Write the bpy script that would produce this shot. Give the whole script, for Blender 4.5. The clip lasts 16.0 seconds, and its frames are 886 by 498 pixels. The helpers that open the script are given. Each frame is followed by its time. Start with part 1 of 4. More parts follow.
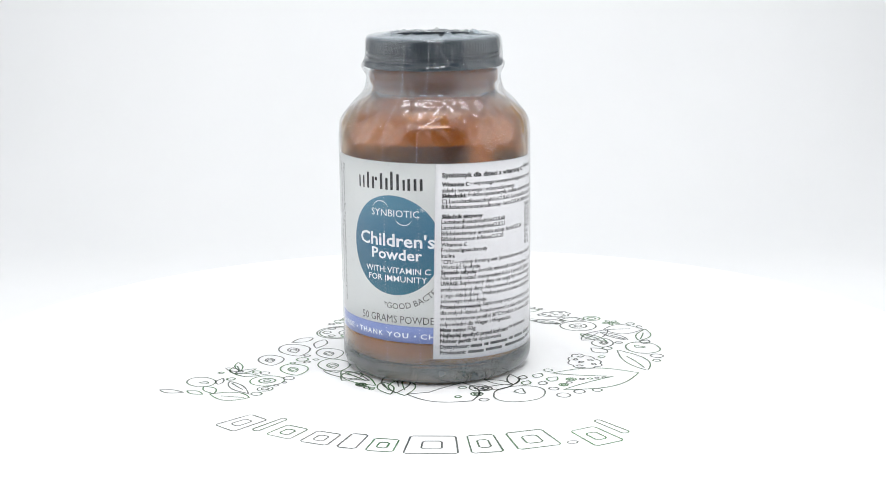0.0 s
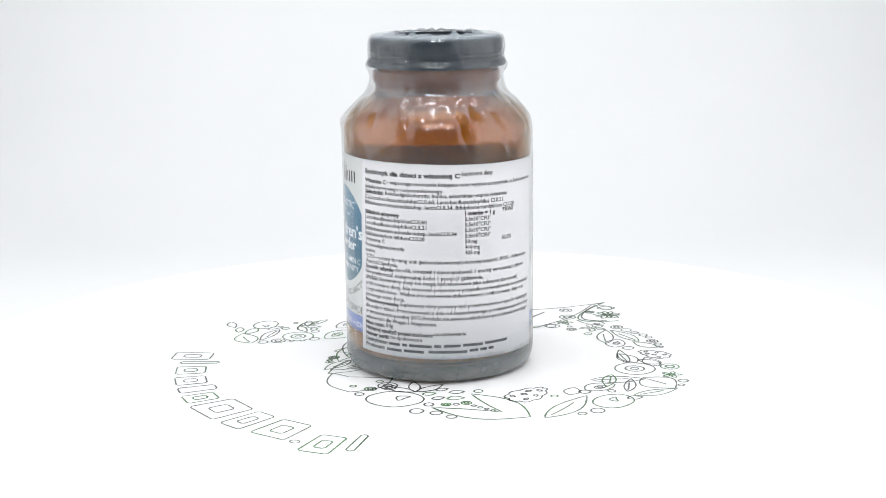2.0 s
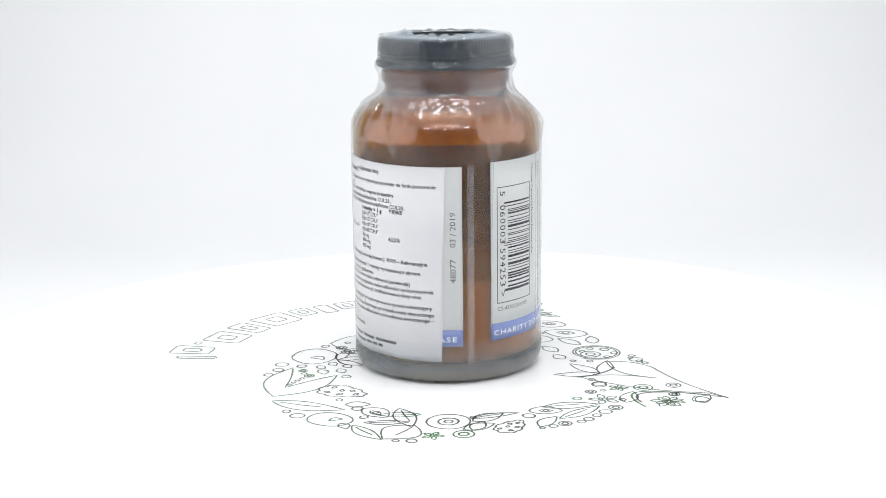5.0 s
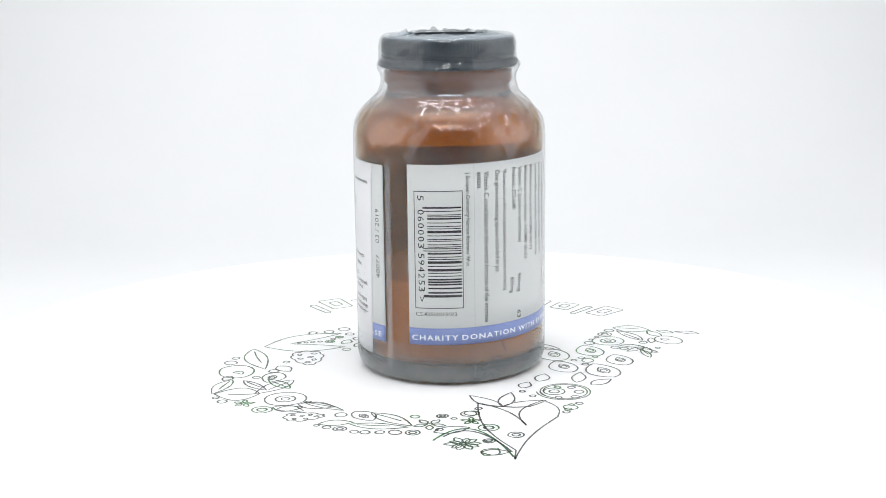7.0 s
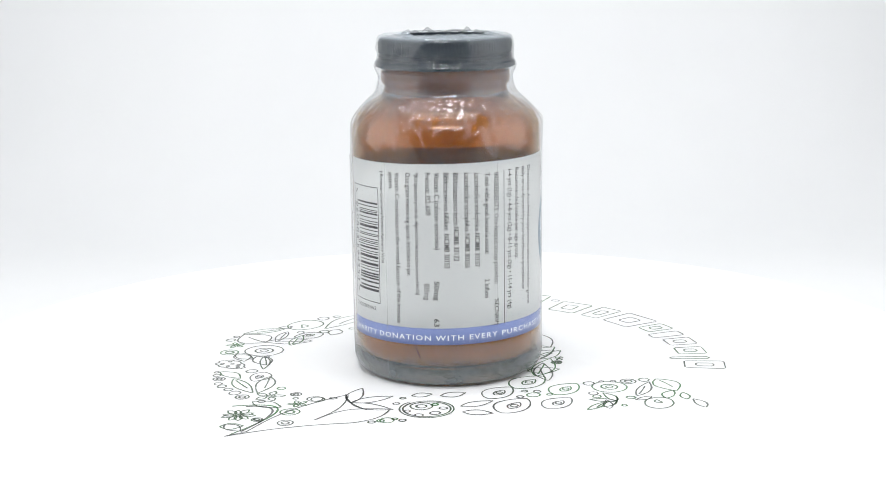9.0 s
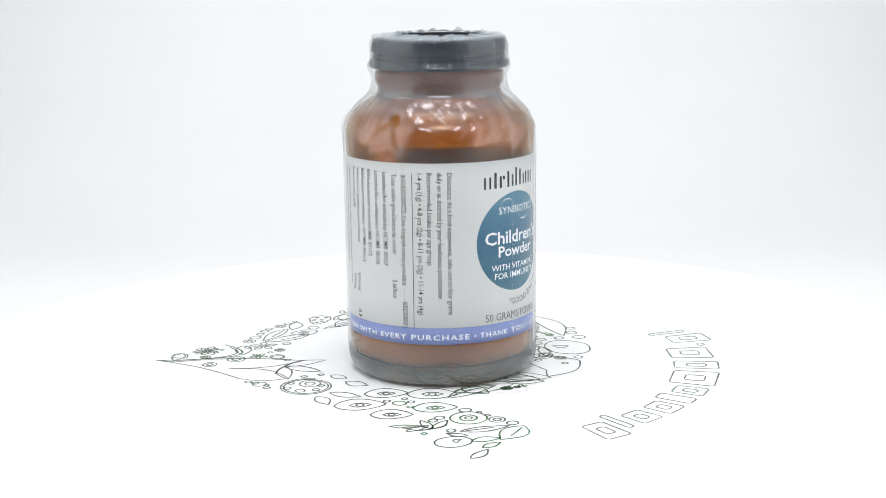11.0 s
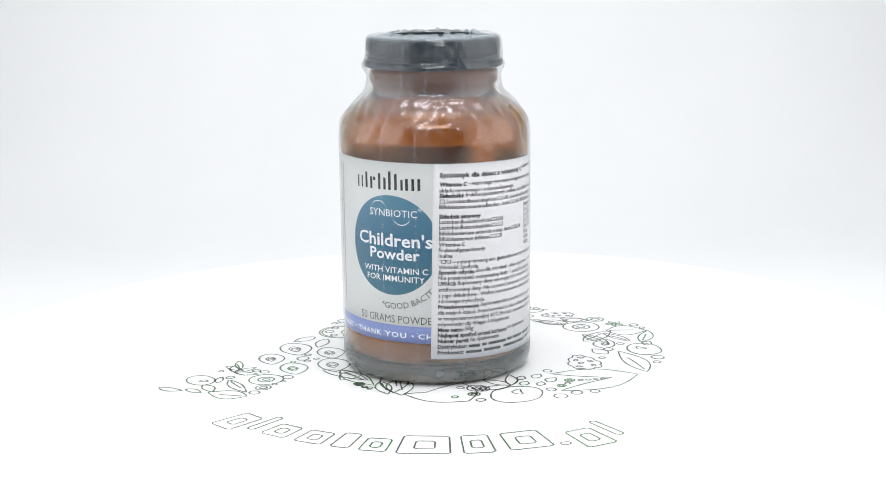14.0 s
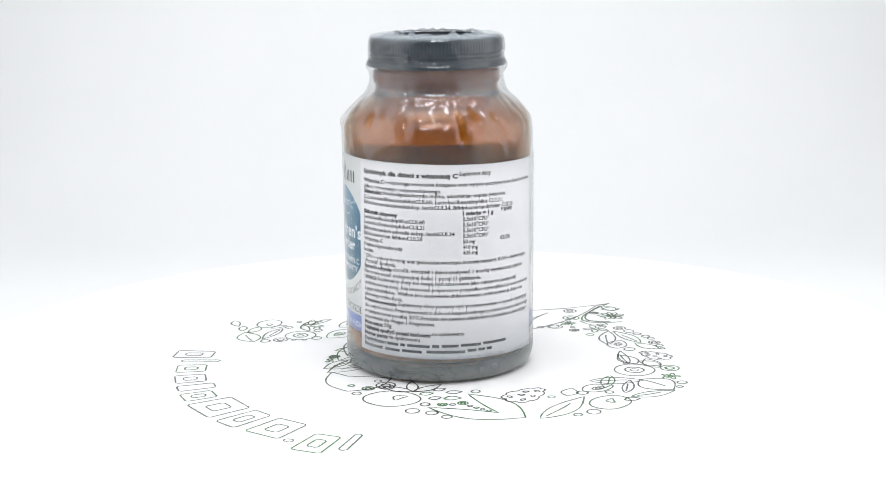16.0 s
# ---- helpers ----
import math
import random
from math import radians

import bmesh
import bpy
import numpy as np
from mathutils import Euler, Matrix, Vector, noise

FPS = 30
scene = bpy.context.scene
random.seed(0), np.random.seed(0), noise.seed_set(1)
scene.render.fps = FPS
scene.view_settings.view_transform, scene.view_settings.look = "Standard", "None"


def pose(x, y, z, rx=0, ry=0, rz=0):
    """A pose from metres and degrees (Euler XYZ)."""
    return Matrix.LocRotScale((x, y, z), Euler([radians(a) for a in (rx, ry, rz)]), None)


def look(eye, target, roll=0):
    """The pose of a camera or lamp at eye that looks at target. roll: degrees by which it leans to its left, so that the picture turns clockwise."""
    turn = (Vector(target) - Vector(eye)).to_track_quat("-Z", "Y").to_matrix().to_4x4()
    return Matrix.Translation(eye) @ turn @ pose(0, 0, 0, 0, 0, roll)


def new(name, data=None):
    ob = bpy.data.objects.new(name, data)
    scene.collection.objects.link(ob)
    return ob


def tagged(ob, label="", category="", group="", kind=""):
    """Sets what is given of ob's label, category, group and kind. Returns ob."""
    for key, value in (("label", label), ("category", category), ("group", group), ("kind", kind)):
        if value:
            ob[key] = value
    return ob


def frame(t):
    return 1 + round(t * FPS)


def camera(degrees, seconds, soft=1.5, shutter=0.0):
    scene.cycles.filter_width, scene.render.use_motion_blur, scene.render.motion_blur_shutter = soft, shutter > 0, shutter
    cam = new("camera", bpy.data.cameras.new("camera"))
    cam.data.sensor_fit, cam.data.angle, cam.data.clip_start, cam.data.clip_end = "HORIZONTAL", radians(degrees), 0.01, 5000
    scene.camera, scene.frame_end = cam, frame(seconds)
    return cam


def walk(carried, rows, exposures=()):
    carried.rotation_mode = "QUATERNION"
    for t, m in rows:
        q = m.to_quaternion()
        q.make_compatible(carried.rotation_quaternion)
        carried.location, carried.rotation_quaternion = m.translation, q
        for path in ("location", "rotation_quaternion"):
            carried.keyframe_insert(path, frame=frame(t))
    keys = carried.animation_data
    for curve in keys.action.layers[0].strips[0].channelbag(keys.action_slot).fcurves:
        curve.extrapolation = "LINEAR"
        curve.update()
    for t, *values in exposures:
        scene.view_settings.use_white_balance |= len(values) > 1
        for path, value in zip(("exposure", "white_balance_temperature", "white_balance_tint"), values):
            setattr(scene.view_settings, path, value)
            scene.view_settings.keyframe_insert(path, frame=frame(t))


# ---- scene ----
SPIN = -25.81                      # degrees a second, clockwise from above
JAR_OFF = Vector((-0.00253, 0.0))  # the jar stands a little off the spindle

cam = camera(34.0, 16.0, soft=0.85)
EYE = Vector((0.0, -0.507, 0.1505))
tilt = radians(-12.16)
VIEW = look(EYE, EYE + Vector((0.0, math.cos(tilt), math.sin(tilt))), -0.72)
walk(cam, [(0.0, VIEW), (16.0, VIEW)], exposures=[(0.0, -0.06), (16.0, -0.06)])

# ---- light: a white photo tent with LED panels in its roof ----
world = bpy.data.worlds.new("room")
world.use_nodes = True
world.node_tree.nodes["Background"].inputs[0].default_value = (1.0, 1.0, 1.0, 1)
world.node_tree.nodes["Background"].inputs[1].default_value = 0.3
scene.world = world


def panel_lamp(name, loc, target, sx, sy, power, colour):
    la = bpy.data.lights.new(name, "AREA")
    la.shape, la.size, la.size_y, la.energy, la.color = "RECTANGLE", sx, sy, power, colour
    ob = new(name, la)
    ob.matrix_world = look(loc, target)
    return ob


NEUTRAL = (0.985, 0.992, 1.0)
for y in (-0.14, 0.02):
    panel_lamp("led_light", (0.0, y, 0.765), (0.0, y, 0.0), 0.56, 0.05, 1.0, NEUTRAL)
panel_lamp("led_light", (0.0, -0.56, 0.60), (0.0, 0.0, 0.04), 0.40, 0.085, 1.75, NEUTRAL)
for side in (-1, 1):
    panel_lamp("softbox_light", (side * 0.575, -0.22, 0.38), (0.0, -0.22, 0.38), 0.80, 0.74, 2.25, NEUTRAL)


# ---- materials ----
def node_mat(name):
    m = bpy.data.materials.new(name)
    m.use_nodes = True
    return m, m.node_tree.nodes, m.node_tree.links, m.node_tree.nodes["Principled BSDF"]


def coords(nodes, links, scale=1.0):
    tc = nodes.new("ShaderNodeTexCoord")
    mp = nodes.new("ShaderNodeMapping")
    mp.inputs["Scale"].default_value = (scale,) * 3
    links.new(tc.outputs["Object"], mp.inputs[0])
    return mp.outputs[0]


def noise_node(nodes, links, scale, detail=4.0, rough=0.55):
    n = nodes.new("ShaderNodeTexNoise")
    n.inputs["Scale"].default_value, n.inputs["Detail"].default_value = scale, detail
    n.inputs["Roughness"].default_value = rough
    links.new(coords(nodes, links), n.inputs["Vector"])
    return n.outputs["Fac"]


def ramp(nodes, links, fac, stops):
    r = nodes.new("ShaderNodeValToRGB")
    els = r.color_ramp.elements
    els[0].position, els[0].color = stops[0][0], (*stops[0][1], 1)
    els[1].position, els[1].color = stops[-1][0], (*stops[-1][1], 1)
    for p, c in stops[1:-1]:
        els.new(p).color = (*c, 1)
    links.new(fac, r.inputs[0])
    return r.outputs[0]


def surface(name, a, b, scale, rough, bump=0.0, bump_scale=0.0, spec=0.5, metal=0.0, coat=0.0):
    """Two tones of one colour in a two-scale noise, with fine relief and uneven gloss."""
    m, n, l, p = node_mat(name)
    big = noise_node(n, l, scale)
    l.new(ramp(n, l, big, [(0.3, a), (0.7, b)]), p.inputs["Base Color"])
    r = n.new("ShaderNodeMapRange")
    r.inputs["To Min"].default_value, r.inputs["To Max"].default_value = rough * 0.85, min(1.0, rough * 1.15)
    l.new(noise_node(n, l, scale * 6), r.inputs["Value"])
    l.new(r.outputs[0], p.inputs["Roughness"])
    p.inputs["Specular IOR Level"].default_value, p.inputs["Metallic"].default_value = spec, metal
    p.inputs["Coat Weight"].default_value, p.inputs["Coat Roughness"].default_value = coat, 0.08
    if bump:
        bn = n.new("ShaderNodeBump")
        bn.inputs["Strength"].default_value, bn.inputs["Distance"].default_value = bump, 0.0004
        l.new(noise_node(n, l, bump_scale, 6), bn.inputs["Height"])
        l.new(bn.outputs[0], p.inputs["Normal"])
    return m


FABRIC = surface("tent_fabric", (0.80, 0.805, 0.81), (0.84, 0.845, 0.845), 9, 0.9, 0.3, 900, 0.2)
DARK_ROOM = surface("dark_room", (0.035, 0.035, 0.038), (0.055, 0.055, 0.058), 4, 0.9)
SWEEP = surface("sweep_paper", (0.765, 0.774, 0.782), (0.79, 0.797, 0.804), 6, 0.8, 0.1, 600, 0.25)
ACRYLIC = surface("white_acrylic", (0.87, 0.87, 0.875), (0.89, 0.89, 0.89), 12, 0.42, 0.03, 400, 0.5)
PLASTIC_GREY = surface("grey_plastic", (0.35, 0.35, 0.36), (0.40, 0.40, 0.41), 20, 0.5)
LID = surface("lid_black", (0.004, 0.010, 0.017), (0.008, 0.015, 0.024), 120, 0.45, 0.12, 1500, 0.3)
LABEL = surface("label_paper", (0.70, 0.728, 0.725), (0.735, 0.757, 0.752), 60, 0.38, 0.05, 2500, 0.45)


def let_through(m, share, tone):
    """Paper that daylight glows through a little."""
    n, l = m.node_tree.nodes, m.node_tree.links
    thin = n.new("ShaderNodeBsdfTranslucent")
    thin.inputs[0].default_value = (*tone, 1)
    mix = n.new("ShaderNodeMixShader")
    mix.inputs[0].default_value = share
    l.new(n["Principled BSDF"].outputs[0], mix.inputs[1])
    l.new(thin.outputs[0], mix.inputs[2])
    l.new(mix.outputs[0], n["Material Output"].inputs["Surface"])


let_through(LABEL, 0.20, (0.93, 0.93, 0.91))
STICKER = surface("sticker_paper", (0.72, 0.72, 0.745), (0.755, 0.76, 0.78), 60, 0.55, 0.06, 2500, 0.4)
BAND = surface("band_print", (0.165, 0.225, 0.49), (0.19, 0.25, 0.53), 90, 0.38)
WHITE_INK = surface("white_ink", (0.72, 0.78, 0.81), (0.79, 0.83, 0.86), 200, 0.4)
BLACK_INK = surface("black_ink", (0.012, 0.012, 0.016), (0.03, 0.03, 0.034), 400, 0.5)
GREY_INK = surface("grey_ink", (0.018, 0.018, 0.02), (0.04, 0.04, 0.043), 400, 0.5)
STAMP_INK = surface("stamp_ink", (0.06, 0.06, 0.065), (0.14, 0.14, 0.15), 800, 0.5)
NECK_DARK = surface("brown_neck_block", (0.25, 0.09, 0.052), (0.35, 0.15, 0.09), 120, 0.7)
BARE_GLASS_DIRT = surface("brown_smear", (0.10, 0.035, 0.015), (0.14, 0.05, 0.02), 300, 0.6)


def disc_material():
    m, n, l, p = node_mat("disc_print")
    tc = n.new("ShaderNodeTexCoord")
    g = n.new("ShaderNodeMapping")
    g.inputs["Scale"].default_value = (0, 0, 1)
    g.inputs["Location"].default_value = (0, 0, 0)
    l.new(tc.outputs["Generated"], g.inputs[0])
    sep = n.new("ShaderNodeSeparateXYZ")
    l.new(g.outputs[0], sep.inputs[0])
    mix = n.new("ShaderNodeMath")
    mix.operation = "MULTIPLY_ADD"
    mix.inputs[1].default_value = 0.12
    l.new(noise_node(n, l, 120), mix.inputs[0])
    l.new(sep.outputs["Z"], mix.inputs[2])
    l.new(ramp(n, l, mix.outputs[0], [(0.05, (0.022, 0.135, 0.20)), (0.6, (0.014, 0.11, 0.20)), (1.05, (0.05, 0.19, 0.29))]), p.inputs["Base Color"])
    p.inputs["Roughness"].default_value = 0.36
    return m


DISC = disc_material()


def ink_material():
    """Line print: grey to leaf green, a little different from motif to motif."""
    m, n, l, p = node_mat("line_print")
    info = n.new("ShaderNodeObjectInfo")
    add = n.new("ShaderNodeMath")
    add.operation = "MULTIPLY_ADD"
    add.inputs[1].default_value = 0.55
    l.new(noise_node(n, l, 45, 3), add.inputs[0])
    half = n.new("ShaderNodeMath")
    half.operation = "MULTIPLY"
    half.inputs[1].default_value = 0.6
    l.new(info.outputs["Random"], half.inputs[0])
    l.new(half.outputs[0], add.inputs[2])
    p.inputs["Coat Weight"].default_value, p.inputs["Coat Roughness"].default_value = 0.5, 0.15
    l.new(ramp(n, l, add.outputs[0], [(0.30, (0.075, 0.080, 0.076)), (0.60, (0.075, 0.095, 0.072)), (0.88, (0.035, 0.17, 0.032))]), p.inputs["Base Color"])
    p.inputs["Roughness"].default_value = 0.45
    return m


LINE = ink_material()


def amber_glass():
    m, n, l, p = node_mat("amber_glass")
    l.new(ramp(n, l, noise_node(n, l, 25), [(0.3, (0.60, 0.305, 0.062)), (0.7, (0.67, 0.35, 0.08))]), p.inputs["Base Color"])
    p.inputs["Roughness"].default_value = 0.15
    p.inputs["Transmission Weight"].default_value = 1.0
    p.inputs["IOR"].default_value = 1.5
    bn = n.new("ShaderNodeBump")
    bn.inputs["Strength"].default_value, bn.inputs["Distance"].default_value = 0.15, 0.0006
    l.new(noise_node(n, l, 110, 2), bn.inputs["Height"])
    l.new(bn.outputs[0], p.inputs["Normal"])
    return m


GLASS = amber_glass()
POWDER = surface("cream_powder", (0.74, 0.71, 0.66), (0.93, 0.91, 0.88), 90, 0.95, 0.6, 900, 0.1)


def film_material(name, milky, ior, rough, bump_depth, tone, grazing=4.0, folded=None, veil=0.15, fade=None):
    """Clear shrink film: see-through with gloss by Fresnel, and a milky haze where it lies loose. folded: extra haze by
    height.
    """
    m, n, l, p = node_mat(name)
    n.remove(p)
    out = n["Material Output"]
    clear = n.new("ShaderNodeBsdfTransparent")
    clear.inputs[0].default_value = (0.985, 0.985, 0.985, 1)
    haze = n.new("ShaderNodeBsdfDiffuse")
    haze.inputs[0].default_value = (*tone, 1)
    gloss = n.new("ShaderNodeBsdfGlossy")
    gloss.inputs["Roughness"].default_value = rough
    broad = n.new("ShaderNodeBsdfGlossy")
    broad.inputs["Roughness"].default_value = 0.5
    facing = n.new("ShaderNodeLayerWeight")
    facing.inputs["Blend"].default_value = 0.5
    power = n.new("ShaderNodeMath")
    power.operation, power.inputs[1].default_value = "POWER", grazing
    l.new(facing.outputs["Facing"], power.inputs[0])
    fres = n.new("ShaderNodeMath")
    fres.operation = "MULTIPLY_ADD"
    fres.inputs[1].default_value, fres.inputs[2].default_value = 0.9, ((ior - 1) / (ior + 1)) ** 2
    l.new(power.outputs[0], fres.inputs[0])
    bump = n.new("ShaderNodeBump")
    bump.inputs["Strength"].default_value, bump.inputs["Distance"].default_value = bump_depth, 0.0006
    l.new(noise_node(n, l, 130, 3), bump.inputs["Height"])
    l.new(bump.outputs[0], gloss.inputs["Normal"])
    both = n.new("ShaderNodeMixShader")
    both.inputs[0].default_value = veil
    l.new(gloss.outputs[0], both.inputs[1])
    l.new(broad.outputs[0], both.inputs[2])
    cloud = n.new("ShaderNodeMapRange")
    cloud.inputs["From Min"].default_value, cloud.inputs["From Max"].default_value = 0.3, 0.7
    cloud.inputs["To Min"].default_value, cloud.inputs["To Max"].default_value = milky * 0.6, milky * 1.4
    l.new(noise_node(n, l, 90, 4), cloud.inputs["Value"])
    m1 = n.new("ShaderNodeMixShader")
    l.new(cloud.outputs[0], m1.inputs[0])
    if folded:
        tc = n.new("ShaderNodeTexCoord")
        sep = n.new("ShaderNodeSeparateXYZ")
        l.new(tc.outputs["Object"], sep.inputs[0])
        height = n.new("ShaderNodeMath")
        height.operation, height.inputs[1].default_value = "MULTIPLY", 1 / 0.12
        l.new(sep.outputs["Z"], height.inputs[0])
        extra = ramp(n, l, height.outputs[0], [(z / 0.12, (k, k, k)) for z, k in folded])
        haze_sum = n.new("ShaderNodeMath")
        haze_sum.operation = "MULTIPLY_ADD"
        l.new(cloud.outputs[0], haze_sum.inputs[0])
        haze_sum.inputs[1].default_value = 1.0
        l.new(extra, haze_sum.inputs[2])
        l.new(haze_sum.outputs[0], m1.inputs[0])
    l.new(clear.outputs[0], m1.inputs[1])
    l.new(haze.outputs[0], m1.inputs[2])
    m2 = n.new("ShaderNodeMixShader")
    l.new(fres.outputs[0], m2.inputs[0])
    l.new(m1.outputs[0], m2.inputs[1])
    l.new(both.outputs[0], m2.inputs[2])
    l.new(m2.outputs[0], out.inputs["Surface"])
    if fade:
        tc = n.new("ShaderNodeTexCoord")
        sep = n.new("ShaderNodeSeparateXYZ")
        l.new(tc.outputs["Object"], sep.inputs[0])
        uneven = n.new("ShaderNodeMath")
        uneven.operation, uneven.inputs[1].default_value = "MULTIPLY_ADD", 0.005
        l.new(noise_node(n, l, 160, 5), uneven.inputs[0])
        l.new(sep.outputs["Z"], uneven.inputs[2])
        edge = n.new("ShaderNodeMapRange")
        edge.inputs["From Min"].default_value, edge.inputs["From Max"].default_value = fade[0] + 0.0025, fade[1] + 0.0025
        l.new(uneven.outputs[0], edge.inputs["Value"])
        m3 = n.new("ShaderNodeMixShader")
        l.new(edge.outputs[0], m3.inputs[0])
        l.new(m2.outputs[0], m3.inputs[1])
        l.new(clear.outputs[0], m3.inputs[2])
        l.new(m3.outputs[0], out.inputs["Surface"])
    return m


FILM = film_material("film_tight", 0.012, 1.36, 0.06, 0.2, (0.85, 0.87, 0.88))
# extra haze by height; its last step paints reflected white over the lid top
FILM_LOOSE = film_material("film_loose", 0.022, 1.62, 0.035, 0.04, (0.60, 0.71, 0.79), 4.0,
                           [(0.0, 0.08), (0.0085, 0.08), (0.0130, 0.04), (0.0860, 0.0), (0.0910, 0.03), (0.0940, 0.12), (0.0980, 0.12), (0.1004, 0.05), (0.1045, 0.05), (0.1066, 0.02), (0.1160, 0.02), (0.1168, 0.30)])
# dark haze puts the grey reflection of the table into the heel, fading upward
FILM_HEEL = film_material("film_heel_tint", 0.66, 2.2, 0.02, 0.05, (0.07, 0.092, 0.102), 4.0, None, 0.1, (0.0052, 0.0105))
FILM_LAP = film_material("film_overlap", 0.10, 1.7, 0.1, 0.2, (0.85, 0.87, 0.88))
FILM_WELD = film_material("film_weld", 0.22, 1.6, 0.1, 0.2, (0.85, 0.87, 0.88))
SEAM = surface("milky_film", (0.72, 0.74, 0.76), (0.80, 0.82, 0.84), 300, 0.25)


def glow_material():
    m, n, l, p = node_mat("led_diffuser")
    p.inputs["Base Color"].default_value = (0.9, 0.9, 0.9, 1)
    p.inputs["Emission Color"].default_value = (0.985, 0.992, 1.0, 1)
    p.inputs["Emission Strength"].default_value = 1.5
    return m


GLOW = glow_material()


# ---- helpers ----
def part(name, bm, material, parent, label="", smooth=True):
    me = bpy.data.meshes.new(name)
    bm.to_mesh(me)
    bm.free()
    return mesh_part(name, me, material, parent, label, smooth)


def mesh_part(name, me, material, parent, label="", smooth=True):
    me.materials.clear()
    me.materials.append(material)
    if smooth:
        me.polygons.foreach_set("use_smooth", [True] * len(me.polygons))
    ob = new(name, me)
    ob.parent = parent
    if label:
        tagged(ob, label)
    return ob


def lathe(profile, steps=128, close=False):
    """A surface of revolution from (radius, height) pairs in metres."""
    bm = bmesh.new()
    rings = []
    for r, z in profile:
        if r < 1e-6:
            rings.append([bm.verts.new((0, 0, z))])
        else:
            rings.append([bm.verts.new((r * math.sin(2 * math.pi * i / steps), -r * math.cos(2 * math.pi * i / steps), z)) for i in range(steps)])
    pairs = list(zip(rings, rings[1:]))
    if close:
        pairs.append((rings[-1], rings[0]))
    for a, b in pairs:
        for i in range(steps):
            j = (i + 1) % steps
            if len(a) == 1 and len(b) > 1:
                bm.faces.new((a[0], b[j], b[i]))
            elif len(b) == 1 and len(a) > 1:
                bm.faces.new((a[i], a[j], b[0]))
            elif len(a) > 1:
                bm.faces.new((a[i], a[j], b[j], b[i]))
    bmesh.ops.recalc_face_normals(bm, faces=bm.faces)
    return bm


def smooth_profile(points, n=6):
    """Rounds a coarse profile by Catmull-Rom."""
    out = []
    p = [points[0]] + list(points) + [points[-1]]
    for i in range(1, len(p) - 2):
        for k in range(n):
            t = k / n
            out.append(tuple(0.5 * (2 * b + (c - a) * t + (2 * a - 5 * b + 4 * c - d) * t * t + (3 * b - a - 3 * c + d) * t ** 3)
                             for a, b, c, d in zip(p[i - 1], p[i], p[i + 1], p[i + 2])))
    return out + [points[-1]]


def box(bm, lo, hi):
    vs = [bm.verts.new((x, y, z)) for x in (lo[0], hi[0]) for y in (lo[1], hi[1]) for z in (lo[2], hi[2])]
    for f in ((0, 1, 3, 2), (4, 6, 7, 5), (0, 4, 5, 1), (2, 3, 7, 6), (0, 2, 6, 4), (1, 5, 7, 3)):
        bm.faces.new([vs[i] for i in f])
    bmesh.ops.recalc_face_normals(bm, faces=bm.faces)


# ---- setting: the tent ----
def tent():
    def slab(name, lo, hi, mat, label, cat):
        bm = bmesh.new()
        box(bm, lo, hi)
        return tagged(part(name, bm, mat, None, label, False), label, cat, kind="structure")
    slab("floor", (-0.62, -0.92, -0.05), (0.62, 0.60, -0.03), FABRIC, "white fabric floor of a photo tent", "floor")
    slab("wall_west", (-0.62, -0.90, -0.03), (-0.60, 0.58, 0.80), FABRIC, "white translucent fabric side of a photo tent", "wall")
    slab("wall_east", (0.60, -0.90, -0.03), (0.62, 0.58, 0.80), FABRIC, "white translucent fabric side of a photo tent", "wall")
    slab("wall_north", (-0.62, 0.58, -0.03), (0.62, 0.60, 0.80), FABRIC, "white fabric back of a photo tent", "wall")
    slab("wall_south", (-0.62, -0.92, -0.03), (0.62, -0.90, 0.80), DARK_ROOM, "dark room before the open tent front", "wall")
    slab("ceiling", (-0.62, -0.92, 0.80), (0.62, 0.60, 0.82), FABRIC, "white fabric roof of a photo tent", "ceiling")
    # paper sweep: flat, then a wide curve up the back
    prof = [(-0.88, -0.0062), (0.22, -0.0062)]
    prof += [(0.22 + 0.26 * math.sin(radians(a)), 0.2538 - 0.26 * math.cos(radians(a))) for a in range(6, 91, 6)]
    prof += [(0.48, 0.76)]
    bm = bmesh.new()
    rows = []
    for y, z in prof:
        rows.append([bm.verts.new((x, y, z)) for x in (-0.585, 0.585)])
    for a, b in zip(rows, rows[1:]):
        bm.faces.new((a[0], a[1], b[1], b[0]))
    bmesh.ops.recalc_face_normals(bm, faces=bm.faces)
    ob = tagged(part("backdrop", bm, SWEEP, None, ""), "seamless white paper sweep curving up behind the turntable", "backdrop", kind="structure")
    so = ob.modifiers.new("thickness", "SOLIDIFY")
    so.thickness, so.offset = 0.001, -1.0
    for sx, sy, where, label in ((0.56, 0.05, pose(0, -0.14, 0.78), "long white LED strip under the tent roof"), (0.56, 0.05, pose(0, 0.02, 0.78), "long white LED strip under the tent roof"),
                                 (0.40, 0.085, look((0, -0.5707, 0.6107), (0, 0.0, 0.04)), "short white LED strip above the tent front"),
                                 (0.80, 0.74, look((-0.585, -0.22, 0.38), (0, -0.22, 0.38)), "wide white softbox panel on the tent side"),
                                 (0.80, 0.74, look((0.585, -0.22, 0.38), (0, -0.22, 0.38)), "wide white softbox panel on the tent side")):
        root = tagged(new("led_panel"), label, "lamp", "LED panels")
        root.matrix_world = where
        bm = bmesh.new()
        box(bm, (-sx / 2 - 0.012, -sy / 2 - 0.012, 0.002), (sx / 2 + 0.012, sy / 2 + 0.012, 0.015))
        part("housing", bm, PLASTIC_GREY, root, "grey plastic housing", False)
        bm = bmesh.new()
        box(bm, (-sx / 2, -sy / 2, -0.002), (sx / 2, sy / 2, 0.0018))
        part("diffuser", bm, GLOW if sy < 0.2 else FABRIC, root, "white diffuser", False)


tent()

